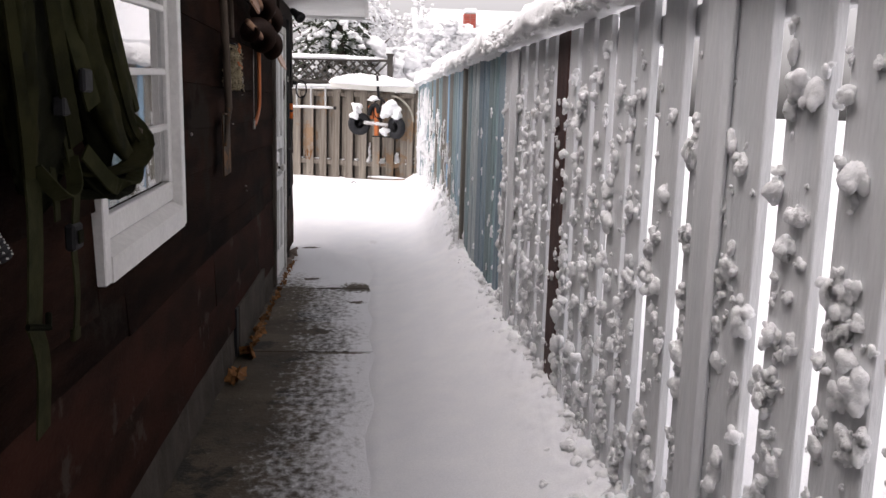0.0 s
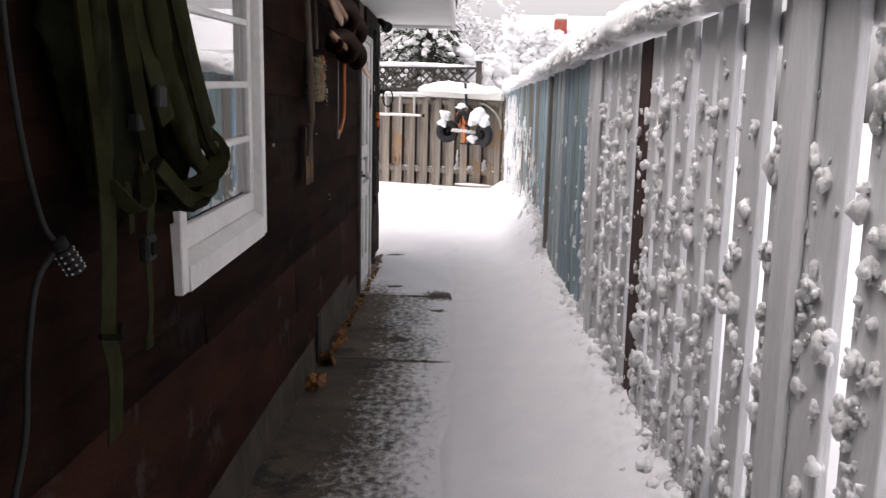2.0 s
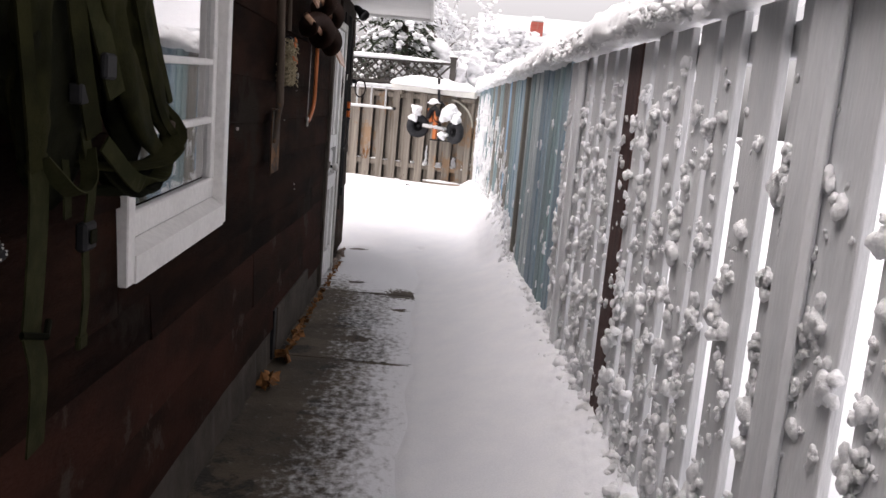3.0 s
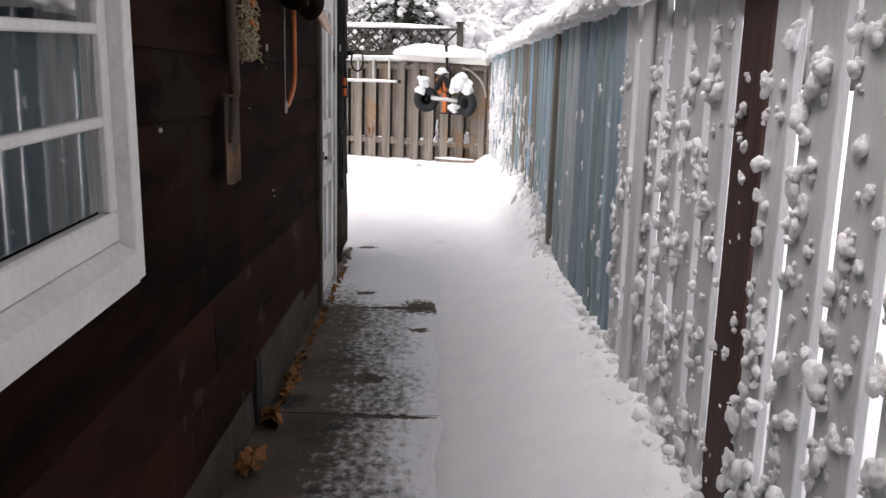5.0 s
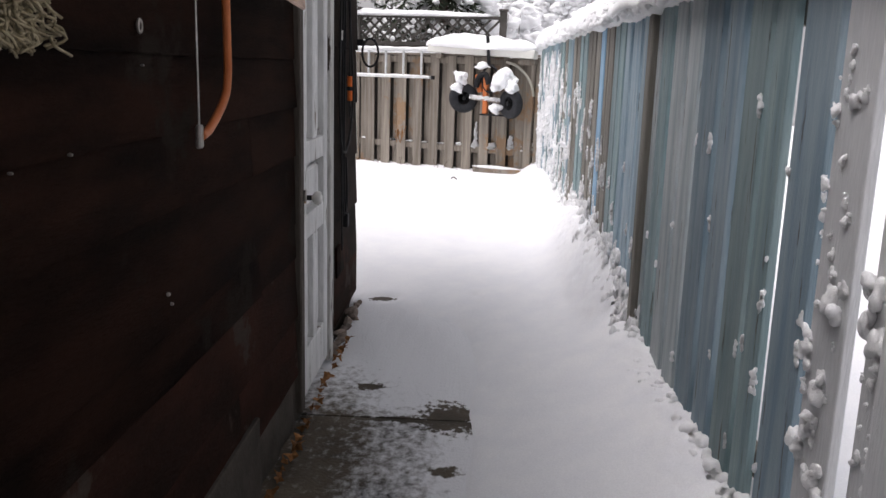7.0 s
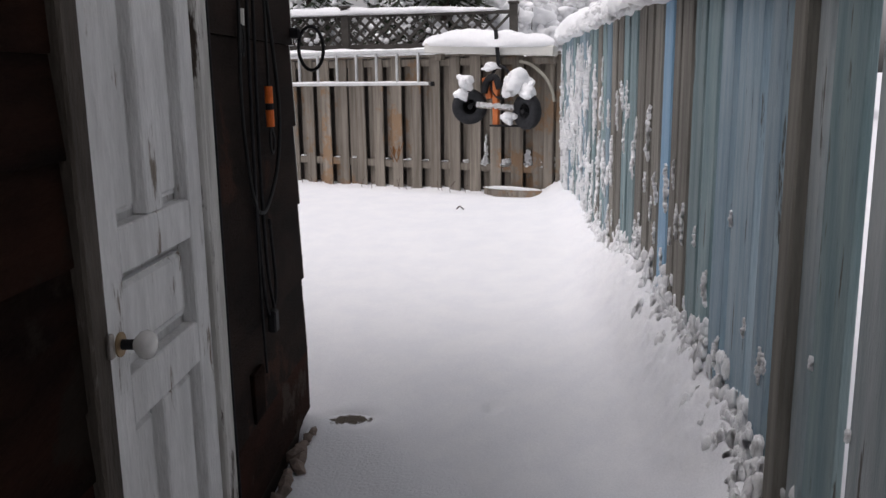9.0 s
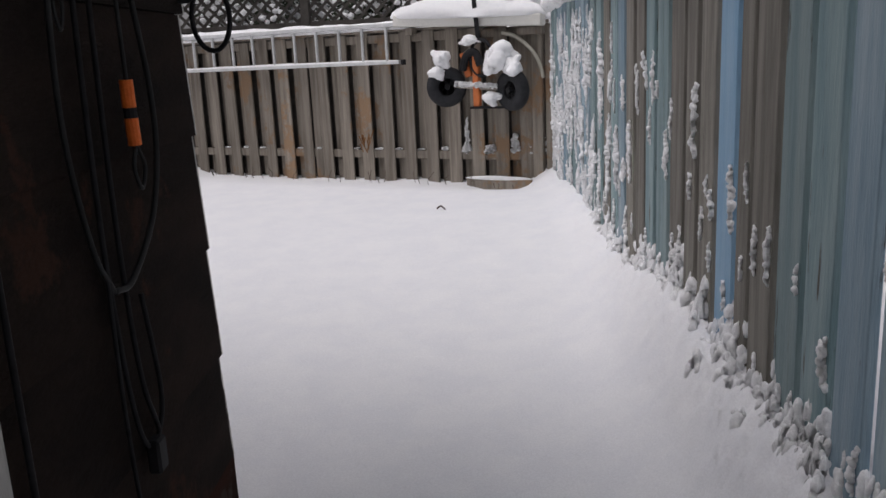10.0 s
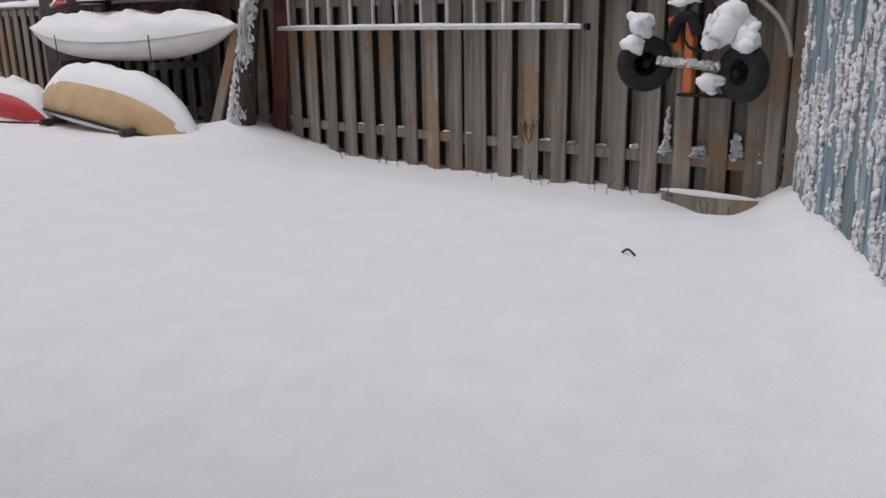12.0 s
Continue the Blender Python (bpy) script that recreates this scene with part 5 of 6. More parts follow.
def build_saw():
    s = thing("bow_saw", "bow saw with orange tubular frame hung on the wall", "saw")
    x = WALL_X + 0.035
    pts = smooth_path([(x, 3.62, 1.98), (x, 3.70, 1.93), (x, 3.76, 1.80), (x, 3.775, 1.60), (x, 3.77, 1.46), (x, 3.72, 1.40), (x, 3.60, 1.34), (x, 3.53, 1.325)])
    part("frame", tube_bm(pts, 0.012, 10), ORANGE, s, smooth=True)
    part("blade", box(x - 0.001, x + 0.001, 3.511, 3.522, 1.30, 2.0), STEEL, s)
    part("blade_clamp", box(x - 0.007, x + 0.007, 3.502, 3.532, 1.295, 1.355, 0.004), STEEL, s)
    s.matrix_basis = pose(0, 0.07, 0)


build_saw()


def strap_bm(points, width, thick=0.004, axis=(0, 1, 0), bm=None):
    """A flat ribbon of webbing along points."""
    bm = bm or bmesh.new()
    pts = smooth_path(points, 6)
    ax = Vector(axis)
    rows = []
    for i, p in enumerate(pts):
        d = (pts[min(i + 1, len(pts) - 1)] - pts[max(i - 1, 0)]).normalized()
        nrm = d.cross(ax).normalized()
        sd = nrm.cross(d).normalized() * (width / 2)
        rows.append([bm.verts.new(p + sd + nrm * thick / 2), bm.verts.new(p - sd + nrm * thick / 2), bm.verts.new(p - sd - nrm * thick / 2), bm.verts.new(p + sd - nrm * thick / 2)])
    for a, b in zip(rows, rows[1:]):
        for k in range(4):
            bm.faces.new((a[k], b[k], b[(k + 1) % 4], a[(k + 1) % 4]))
    bm.faces.new(rows[0][::-1])
    bm.faces.new(rows[-1])
    bmesh.ops.recalc_face_normals(bm, faces=bm.faces)
    return bm


def pad_bm(points, wy, wx, seed=0.0, sides=26):
    """A soft padded roll along points: wide across y, thick across x, with folds."""
    bm = bmesh.new()
    pts = smooth_path(points, 16)
    n = len(pts)
    rows = []
    for i, p in enumerate(pts):
        t = i / (n - 1)
        e = (math.sin(math.pi * min(max(t, 0.02), 0.98))) ** 0.3
        row = []
        for k in range(sides):
            a = 2 * math.pi * k / sides
            j = (1 + 0.30 * noise.noise((p.z * 9 + seed, math.cos(a) * 1.4, math.sin(a) * 1.4 + seed))
                 + 0.16 * noise.noise((p.z * 34 + p.y * 20 + seed, math.cos(a) * 3.0, math.sin(a) * 3.0)) + 0.10 * math.sin(a * 5 + p.z * 14 + seed))
            row.append(bm.verts.new(p + Vector((wx * e * j * math.sin(a), wy * e * j * math.cos(a), 0.2 * wy * math.sin(a * 2)))))
        rows.append(row)
    for a, b in zip(rows, rows[1:]):
        for k in range(sides):
            bm.faces.new((a[k], b[k], b[(k + 1) % sides], a[(k + 1) % sides]))
    bm.faces.new(rows[0])
    bm.faces.new(rows[-1][::-1])
    bmesh.ops.recalc_face_normals(bm, faces=bm.faces)
    return bm


def build_pack():
    """The old olive pack harness that hangs beside the window."""
    p = thing("pack_harness", "olive army pack harness with padded straps, hung on the wall", "pack")
    w = WALL_X
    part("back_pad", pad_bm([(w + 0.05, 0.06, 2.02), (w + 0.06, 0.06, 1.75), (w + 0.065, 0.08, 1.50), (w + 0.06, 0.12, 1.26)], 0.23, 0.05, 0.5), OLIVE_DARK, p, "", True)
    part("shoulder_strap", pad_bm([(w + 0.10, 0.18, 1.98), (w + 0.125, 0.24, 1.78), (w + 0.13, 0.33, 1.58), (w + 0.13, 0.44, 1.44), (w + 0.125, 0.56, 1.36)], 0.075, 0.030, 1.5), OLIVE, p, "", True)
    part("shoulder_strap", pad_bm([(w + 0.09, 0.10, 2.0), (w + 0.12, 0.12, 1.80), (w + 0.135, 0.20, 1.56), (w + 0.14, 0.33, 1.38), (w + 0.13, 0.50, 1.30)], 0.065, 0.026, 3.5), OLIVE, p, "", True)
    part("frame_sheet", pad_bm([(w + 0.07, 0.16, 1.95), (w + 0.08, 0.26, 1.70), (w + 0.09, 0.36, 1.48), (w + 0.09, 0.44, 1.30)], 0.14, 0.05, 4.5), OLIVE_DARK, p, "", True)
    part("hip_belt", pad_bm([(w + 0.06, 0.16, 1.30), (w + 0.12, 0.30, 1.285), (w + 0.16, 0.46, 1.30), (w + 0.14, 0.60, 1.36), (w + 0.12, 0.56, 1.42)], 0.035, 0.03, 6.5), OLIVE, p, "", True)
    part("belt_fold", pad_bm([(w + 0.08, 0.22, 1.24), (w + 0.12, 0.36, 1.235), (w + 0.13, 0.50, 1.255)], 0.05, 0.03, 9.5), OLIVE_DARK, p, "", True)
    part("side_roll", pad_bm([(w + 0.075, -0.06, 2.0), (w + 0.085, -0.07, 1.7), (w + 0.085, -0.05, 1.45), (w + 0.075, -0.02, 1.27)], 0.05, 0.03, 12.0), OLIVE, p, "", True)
    part("loop_strap", strap_bm([(w + 0.10, -0.04, 1.32), (w + 0.13, 0.03, 1.255), (w + 0.13, 0.10, 1.27), (w + 0.11, 0.14, 1.33)], 0.035, 0.004, (1, 0, 0.3)), OLIVE_STRAP, p)
    # hanging ends
    st = part("long_strap", strap_bm([(w + 0.085, -0.03, 1.40), (w + 0.10, -0.045, 1.26), (w + 0.10, -0.055, 1.12), (w + 0.09, -0.05, 1.0)], 0.072), OLIVE_STRAP, p)
    part("strap_keeper", tube_bm([(w + 0.095, -0.095, 1.012), (w + 0.118, -0.05, 1.0), (w + 0.10, 0.0, 1.014)], 0.007, 8), OLIVE_DARK, st)
    part("strap_tail", strap_bm([(w + 0.088, -0.045, 1.005), (w + 0.10, -0.04, 0.92), (w + 0.085, -0.02, 0.765)], 0.068), OLIVE_STRAP, p)
    s2 = part("buckle_strap", strap_bm([(w + 0.10, 0.14, 1.38), (w + 0.115, 0.15, 1.27), (w + 0.11, 0.15, 1.18)], 0.04), OLIVE_STRAP, p)
    part("buckle", box(w + 0.095, w + 0.118, 0.12, 0.18, 1.125, 1.185, 0.006), BLACK, s2, "black plastic side-release buckle")
    part("buckle_bar", box(w + 0.119, w + 0.124, 0.135, 0.165, 1.14, 1.17, 0.002), OLIVE_DARK, s2)
    part("buckle_tail", strap_bm([(w + 0.105, 0.15, 1.128), (w + 0.11, 0.145, 1.03), (w + 0.10, 0.15, 0.925)], 0.030), OLIVE_STRAP, p)
    part("tail_hem", box(w + 0.094, w + 0.106, 0.131, 0.171, 0.918, 0.948, 0.003), OLIVE_STRAP, p)
    part("small_strap", strap_bm([(w + 0.09, 0.07, 1.36), (w + 0.10, 0.07, 1.26), (w + 0.10, 0.075, 1.20)], 0.03), OLIVE_STRAP, p)
    part("slider", box(w + 0.10, w + 0.122, 0.07, 0.11, 1.52, 1.56, 0.004), BLACK, p)
    part("slider", box(w + 0.11, w + 0.135, 0.045, 0.095, 1.42, 1.46, 0.004), BLACK, p)
    # edge binding, cross straps and loose ends that break up the mass
    for k, (pts, wd) in enumerate((
            ([(w + 0.13, 0.13, 1.98), (w + 0.155, 0.19, 1.76), (w + 0.165, 0.30, 1.55), (w + 0.16, 0.43, 1.41), (w + 0.15, 0.58, 1.345)], 0.018),
            ([(w + 0.12, 0.26, 1.96), (w + 0.14, 0.33, 1.74), (w + 0.15, 0.42, 1.56), (w + 0.15, 0.53, 1.43)], 0.016),
            ([(w + 0.115, -0.02, 1.95), (w + 0.13, 0.0, 1.70), (w + 0.135, 0.05, 1.50), (w + 0.13, 0.12, 1.36)], 0.045),
            ([(w + 0.12, 0.06, 1.72), (w + 0.14, 0.12, 1.56), (w + 0.15, 0.18, 1.44)], 0.05),
            ([(w + 0.10, -0.16, 1.90), (w + 0.115, -0.15, 1.62), (w + 0.115, -0.11, 1.42), (w + 0.10, -0.06, 1.30)], 0.03),
            ([(w + 0.12, 0.20, 1.34), (w + 0.155, 0.30, 1.255), (w + 0.165, 0.42, 1.26), (w + 0.15, 0.52, 1.31)], 0.04))):
        part("webbing", strap_bm(pts, wd, 0.006, (0.3, 1, 0.2)), OLIVE_STRAP if k % 2 else OLIVE, p)
    part("ladder_lock", box(w + 0.145, w + 0.160, 0.10, 0.155, 1.47, 1.52, 0.005), BLACK, p)
    part("strap_tip", box(w + 0.125, w + 0.15, 0.56, 0.61, 1.36, 1.385, 0.006), HANDLE_WOOD, p, "brown leather strap tip")
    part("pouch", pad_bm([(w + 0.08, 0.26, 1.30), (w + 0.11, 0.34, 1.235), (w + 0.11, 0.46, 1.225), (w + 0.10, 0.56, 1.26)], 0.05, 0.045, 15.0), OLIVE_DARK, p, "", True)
    part("peg", tube_bm([(w + 0.0, 0.10, 2.03), (w + 0.12, 0.10, 2.06)], 0.010, 8), STEEL, p)


build_pack()


def build_lock():
    k = thing("bike_lock", "black combination cable lock hanging on the wall", "lock")
    w = WALL_X + 0.04
    part("cable", tube_bm(smooth_path([(w, -0.250, 2.0), (w, -0.290, 1.70), (w + 0.01, -0.280, 1.45), (w + 0.01, -0.220, 1.27), (w + 0.02, -0.185, 1.215)]), 0.006, 8), CABLE, k, smooth=True)
    part("cable", tube_bm(smooth_path([(w + 0.02, -0.200, 1.20), (w + 0.01, -0.250, 1.15), (w + 0.01, -0.295, 1.02), (w + 0.01, -0.320, 0.88), (w, -0.390, 0.70), (w, -0.430, 0.5)]), 0.006, 8), CABLE, k, smooth=True)
    m = pose(w + 0.025, -0.185, 1.215, 0, 160, 0) @ pose(0, 0, 0, -22, 0, 0)
    b = part("lock_body", lathe_bm(((0.011, -0.012), (0.016, -0.008), (0.016, 0.008), (0.012, 0.012)), 14, m=m), BLACK, k)
    for i in range(4):
        d = part("dial", lathe_bm(((0.017, 0.014 + 0.013 * i), (0.019, 0.017 + 0.013 * i), (0.019, 0.022 + 0.013 * i), (0.017, 0.025 + 0.013 * i)), 16, m=m), BLACK, k, "black dial with pale marks")
        bm = bmesh.new()
        for j in range(8):
            a = 2 * math.pi * j / 8
            c = m @ Vector((0.0192 * math.cos(a), 0.0192 * math.sin(a), 0.0195 + 0.013 * i))
            bmesh.ops.create_cube(bm, size=0.0034, matrix=Matrix.Translation(c))
        part("dial_mark", bm, JAMB, d)


build_lock()


def build_cables():
    """Coiled leads and a tow cable with orange grips on the end panel."""
    w = END_X + 0.022
    c = thing("hanging_cables", "black and grey cables hung in loops on the end wall", "cable")
    runs = (
        ([(w, 6.10, 2.2), (w, 6.08, 1.75), (w, 6.05, 1.40), (w, 6.10, 1.15), (w, 6.17, 1.04)], 0.006, CABLE),
        ([(w, 6.17, 1.04), (w + .01, 6.25, 1.05), (w + .01, 6.42, 1.18), (w + .01, 6.48, 1.40), (w, 6.42, 1.75), (w, 6.30, 2.1)], 0.007, CABLE),
        ([(w, 6.22, 2.2), (w, 6.17, 1.7), (w, 6.15, 1.2), (w, 6.14, 0.8), (w, 6.16, 0.48)], 0.005, BLACK),
        ([(w, 6.26, 2.2), (w, 6.24, 1.7), (w, 6.22, 1.2), (w, 6.24, 0.85), (w, 6.30, 0.68)], 0.006, BLACK),
        ([(w, 6.20, 2.2), (w, 6.15, 1.3), (w, 6.16, 0.95), (w, 6.20, 0.72), (w, 6.27, 0.66), (w, 6.34, 0.75), (w, 6.30, 1.0)], 0.006, BLACK),
        ([(w, 5.76, 2.2), (w, 5.77, 1.4), (w - .002, 5.775, 0.7), (w, 5.78, 0.1)], 0.006, BLACK),
    )
    for pts, rad, mat in runs:
        part("cable", tube_bm(smooth_path(pts), rad, 7), mat, c, smooth=True)
    part("plug", box(w - 0.008, w + 0.022, 6.23, 6.28, 0.60, 0.68, 0.006), BLACK, c)
    part("cable_eye", tube_bm(smooth_path([(w, 6.10, 1.66), (w, 6.085, 1.60), (w, 6.10, 1.555), (w, 6.12, 1.60), (w, 6.105, 1.66)]), 0.004, 6), CABLE, c)
    part("ferrule", tube_bm([(w, 6.103, 1.65), (w, 6.108, 1.70)], 0.009, 8), PLASTIC_WHITE, c)
    t = thing("tow_cable", "steel cable with two orange grips and end loop", "cable")
    part("cable", tube_bm(smooth_path([(w + .012, 6.35, 2.2), (w + .012, 6.34, 1.8), (w + .012, 6.343, 1.3)]), 0.005, 7), CABLE, t, smooth=True)
    part("grip", tube_bm([(w + .012, 6.34, 1.400), (w + .012, 6.34, 1.458)], 0.0145, 12), ORANGE_GRIP, t, "orange rubber grip")
    part("grip", tube_bm([(w + .012, 6.345, 1.32), (w + .012, 6.342, 1.378)], 0.0145, 12), ORANGE_GRIP, t, "orange rubber grip")
    part("collar", tube_bm([(w + .012, 6.342, 1.378), (w + .012, 6.341, 1.400)], 0.014, 10), BLACK, t)
    part("loop", tube_bm(smooth_path([(w + .012, 6.345, 1.32), (w + .012, 6.325, 1.27), (w + .012, 6.355, 1.225), (w + .012, 6.385, 1.27), (w + .012, 6.352, 1.32)]), 0.005, 6), CABLE, t, smooth=True)
    h = thing("coiled_hose", "black coil of cord hooked at the house corner", "cord")
    y0 = HOUSE_END - 0.03
    part("coil", tube_bm([(w + 0.015 + 0.05 + 0.05 * math.cos(a), y0, 1.60 + 0.085 * math.sin(a)) for a in np.linspace(0, 2 * math.pi, 25)[:-1]], 0.007, 8, closed=True), BLACK, h, smooth=True)
    part("hook", box(w - 0.02, w + 0.025, y0 - 0.02, y0 + 0.02, 1.64, 1.68, 0.008), BLACK, h)


build_cables()


def build_flood():
    f = thing("floodlight", "black outdoor spotlight on a bracket under the soffit corner", "lamp")
    part("bracket", tube_bm([(WALL_X + 0.0, 6.3, 2.31), (WALL_X + 0.07, 6.3, 2.28)], 0.012, 8), BLACK, f)
    m = look((WALL_X + 0.03, 6.3, 2.29), (WALL_X + 0.20, 6.15, 2.14))
    part("lamp_body", lathe_bm(((0.02, 0.03), (0.03, 0.0), (0.034, -0.05), (0.048, -0.09), (0.05, -0.12), (0.044, -0.122), (0.040, -0.105)), 20, m=m), BLACK, f, smooth=True)


build_flood()


def build_base_clutter():
    r = random.Random(17)
    for y in [2.55, 2.58, 2.60, 2.62, 2.66, 2.70, 3.00, 3.03, 3.05, 3.07, 3.12] + [3.2 + 0.055 * i + r.uniform(-0.05, 0.05) for i in range(50)]:
        s = r.uniform(0.022, 0.042) * (1.6 if y < 3.15 else 1.15 if y < 3.9 else 0.8)
        bm = bmesh.new()
        pts = []
        for k in range(9):
            a = 2 * math.pi * k / 9
            rr = s * (1.0 if k % 2 else 0.55) * r.uniform(0.8, 1.2)
            pts.append(bm.verts.new((rr * math.cos(a), rr * math.sin(a), s * 0.4 * math.cos(a * 2 + y))))
        c = bm.verts.new((0, 0, s * 0.15))
        for k in range(9):
            bm.faces.new((c, pts[k], pts[(k + 1) % 9]))
        ext = bmesh.ops.extrude_face_region(bm, geom=list(bm.faces))
        for q in ext["geom"]:
            if isinstance(q, bmesh.types.BMVert):
                q.co.z += 0.0015
        ob = part("fallen_leaf", bm, LEAF)
        ob.matrix_basis = pose(WALL_X + 0.045 + r.uniform(0, 0.03), y, 0.028, r.uniform(-40, 50), r.uniform(-50, 10), r.uniform(0, 360))
        tagged(ob, "curled brown dead leaf lying at the wall foot", "leaf", "leaves at the wall foot")
    for i in range(16):
        y = 5.72 + 0.99 * i / 15
        s = r.uniform(0.03, 0.06)
        bm = bmesh.new()
        bmesh.ops.create_icosphere(bm, subdivisions=1, radius=s)
        for v in bm.verts:
            v.co *= r.uniform(0.75, 1.15)
        bm.transform(Matrix.Diagonal((0.6, 1.4, 0.45, 1)))
        ob = part("stone", bm, STONE)
        ob.matrix_basis = pose(WALL_X + 0.005 + r.uniform(-0.01, 0.02), y, 0.02, 0, 0, r.uniform(-25, 25))
        tagged(ob, "small brown rubble stone at the wall foot", "stone", "stones at the wall foot")


build_base_clutter()

# ---------------------------------------------------------------- the yard's far side: boats, trunk, twig


def hull_bm(length, beam, depth, rocker=0.12, n=40, sides=14, upside=False):
    """A double-ended hull along x, closed on top."""
    bm = bmesh.new()
    rows = []
    for i in range(n + 1):
        t = 2 * i / n - 1
        w = beam / 2 * max(0.02, (1 - abs(t) ** 2.4))
        keel = -depth * max(0.12, (1 - abs(t) ** 4)) + rocker * t * t
        sheer = rocker * t * t
        row = []
        for k in range(sides):
            a = math.pi * k / (sides - 1)
            row.append(bm.verts.new((t * length / 2, -w * math.cos(a), sheer + (keel - sheer) * max(0.0, math.sin(a)) ** 0.7)))
        rows.append(row)
    for a, b in zip(rows, rows[1:]):
        for k in range(sides - 1):
            bm.faces.new((a[k], b[k], b[k + 1], a[k + 1]))
        bm.faces.new((a[0], a[-1], b[-1], b[0]))
    bm.faces.new(rows[0][::-1])
    bm.faces.new(rows[-1])
    bmesh.ops.recalc_face_normals(bm, faces=bm.faces)
    if upside:
        bm.transform(Matrix.Diagonal((1, 1, -1, 1)))
        bmesh.ops.reverse_faces(bm, faces=bm.faces)
    return bm


def boat(name, label, at, length, beam, depth, mat, upside, snow_label, seed, snow_h, gun=None, cat="canoe", span=(0.004, 0.996)):
    b = thing(name, label, cat, at=at)
    part("hull", hull_bm(length, beam, depth, upside=upside), mat, b, smooth=True)
    if gun:
        for sgn in (-1, 1):
            pts = []
            for i in range(25):
                t = 2 * i / 24 - 1
                pts.append((t * length / 2, sgn * (beam / 2 * max(0.02, 1 - abs(t) ** 2.4) + 0.004), (-1 if upside else 1) * 0.12 * t * t))
            part("gunwale", tube_bm(pts, 0.014, 6), gun, b)
    top = (lambda t: depth * max(0.12, 1 - abs(t) ** 4) - 0.12 * t * t) if upside else (lambda t: 0.12 * t * t)
    bm = bmesh.new()
    rows = []
    n, sides = 70, 14
    for i in range(n + 1):
        t = (span[0] + (span[1] - span[0]) * i / n) * 2 - 1
        w = beam / 2 * max(0.03, 1 - abs(t) ** 2.4) * (0.97 if upside else 1.0)
        z0 = top(t)
        e = max(0.02, (1 - abs(t) ** 3))
        row = []
        for k in range(sides):
            a = math.pi * k / (sides - 1)
            j = noise.noise((t * 4 + seed, math.cos(a) * 1.5, seed)) * 0.45 + noise.noise((t * 15, math.cos(a) * 4, seed)) * 0.18
            c = math.cos(a)
            if upside:
                zz = z0 * (1 - abs(c) ** 2.6) + (snow_h * (1 - 0.6 * abs(c)) * e * (1 + j) if abs(c) < 0.70 + 0.3 * j else -0.06)
                row.append(bm.verts.new((t * length / 2, -(w * 0.98 + 0.01) * c, zz)))
            else:
                row.append(bm.verts.new((t * length / 2, -w * 1.02 * c, z0 - 0.015 + snow_h * e * (1 + 0.9 * j) * max(0.0, math.sin(a)) ** 0.6)))
        rows.append(row)
    for a, b2 in zip(rows, rows[1:]):
        for k in range(sides - 1):
            bm.faces.new((a[k], b2[k], b2[k + 1], a[k + 1]))
    bmesh.ops.recalc_face_normals(bm, faces=bm.faces)
    ob = part("boat_snow", bm, SNOW_ROUGH, smooth=True)
    ob.matrix_basis = at
    tagged(ob, snow_label, "snow", kind="stuff")
    return b


def build_boats():
    # local frame of the back fence: s along it, d out into the yard
    def place(s, d, z, roll=0, tilt=0):
        return FAR_M @ pose(s, -d, z, roll, tilt, 0)
    boat("kayak", "white kayak on a rack, buried under snow", place(-7.35, 0.52, 1.34, 8, 0), 4.4, 0.66, 0.27, WHITE_HULL, False,
         "deep snow heaped on the kayak", 3.0, 0.27, cat="kayak")
    boat("canoe", "tan upturned canoe on low trestles under snow", place(-6.95, 0.95, 0.50, 0, 4.5), 3.3, 0.80, 0.40, TAN_HULL, True,
         "snow mantle on the upturned canoe", 8.0, 0.15, BLACK)
    boat("red_canoe", "red upturned canoe on the high rack under snow", place(-7.15, 0.32, 1.80, 0, 0), 4.4, 0.6, 0.20, RED_HULL, True,
         "snow heaped on the red canoe", 5.0, 0.12)
    boat("red_sled", "red plastic boat half buried in snow", place(-8.9, 1.15, 0.45, 0, 0), 1.9, 0.7, 0.30, RED_HULL, True,
         "snow covering the red boat", 6.0, 0.12, cat="boat")
    # the rack and trestles that carry them
    rk = thing("boat_rack", "rough timber rack holding the boats against the fence", "rack", at=FAR_M)
    for s in (-6.3, -8.3):
        part("rack_post", box(s, s + 0.09, -0.20, -0.11, 0.1, 1.80, 0.006), LATTICE, rk)
        part("rack_arm", box(s + 0.01, s + 0.08, -0.85, -0.20, 1.00, 1.07, 0.005), LATTICE, rk)
        part("rack_arm", box(s + 0.01, s + 0.08, -0.65, -0.20, 1.72, 1.78, 0.005), LATTICE, rk)
        part("lashing", tube_bm([(s + 0.045, -0.85, 1.05), (s + 0.045, -0.86, 1.36)], 0.006, 6), BLACK, rk)
    for s in (-6.1, -7.8):
        t = thing("trestle", "low dark timber trestle under the canoe", "trestle", at=FAR_M, group="trestles under the canoe")
        part("beam", box(s, s + 0.07, -1.40, -0.55, 0.38, 0.45, 0.005), LATTICE, t)
        for d in (-1.30, -0.66):
            part("leg", box(s + 0.005, s + 0.065, d - 0.03, d + 0.03, 0.1, 0.38, 0.004), LATTICE, t)


build_boats()


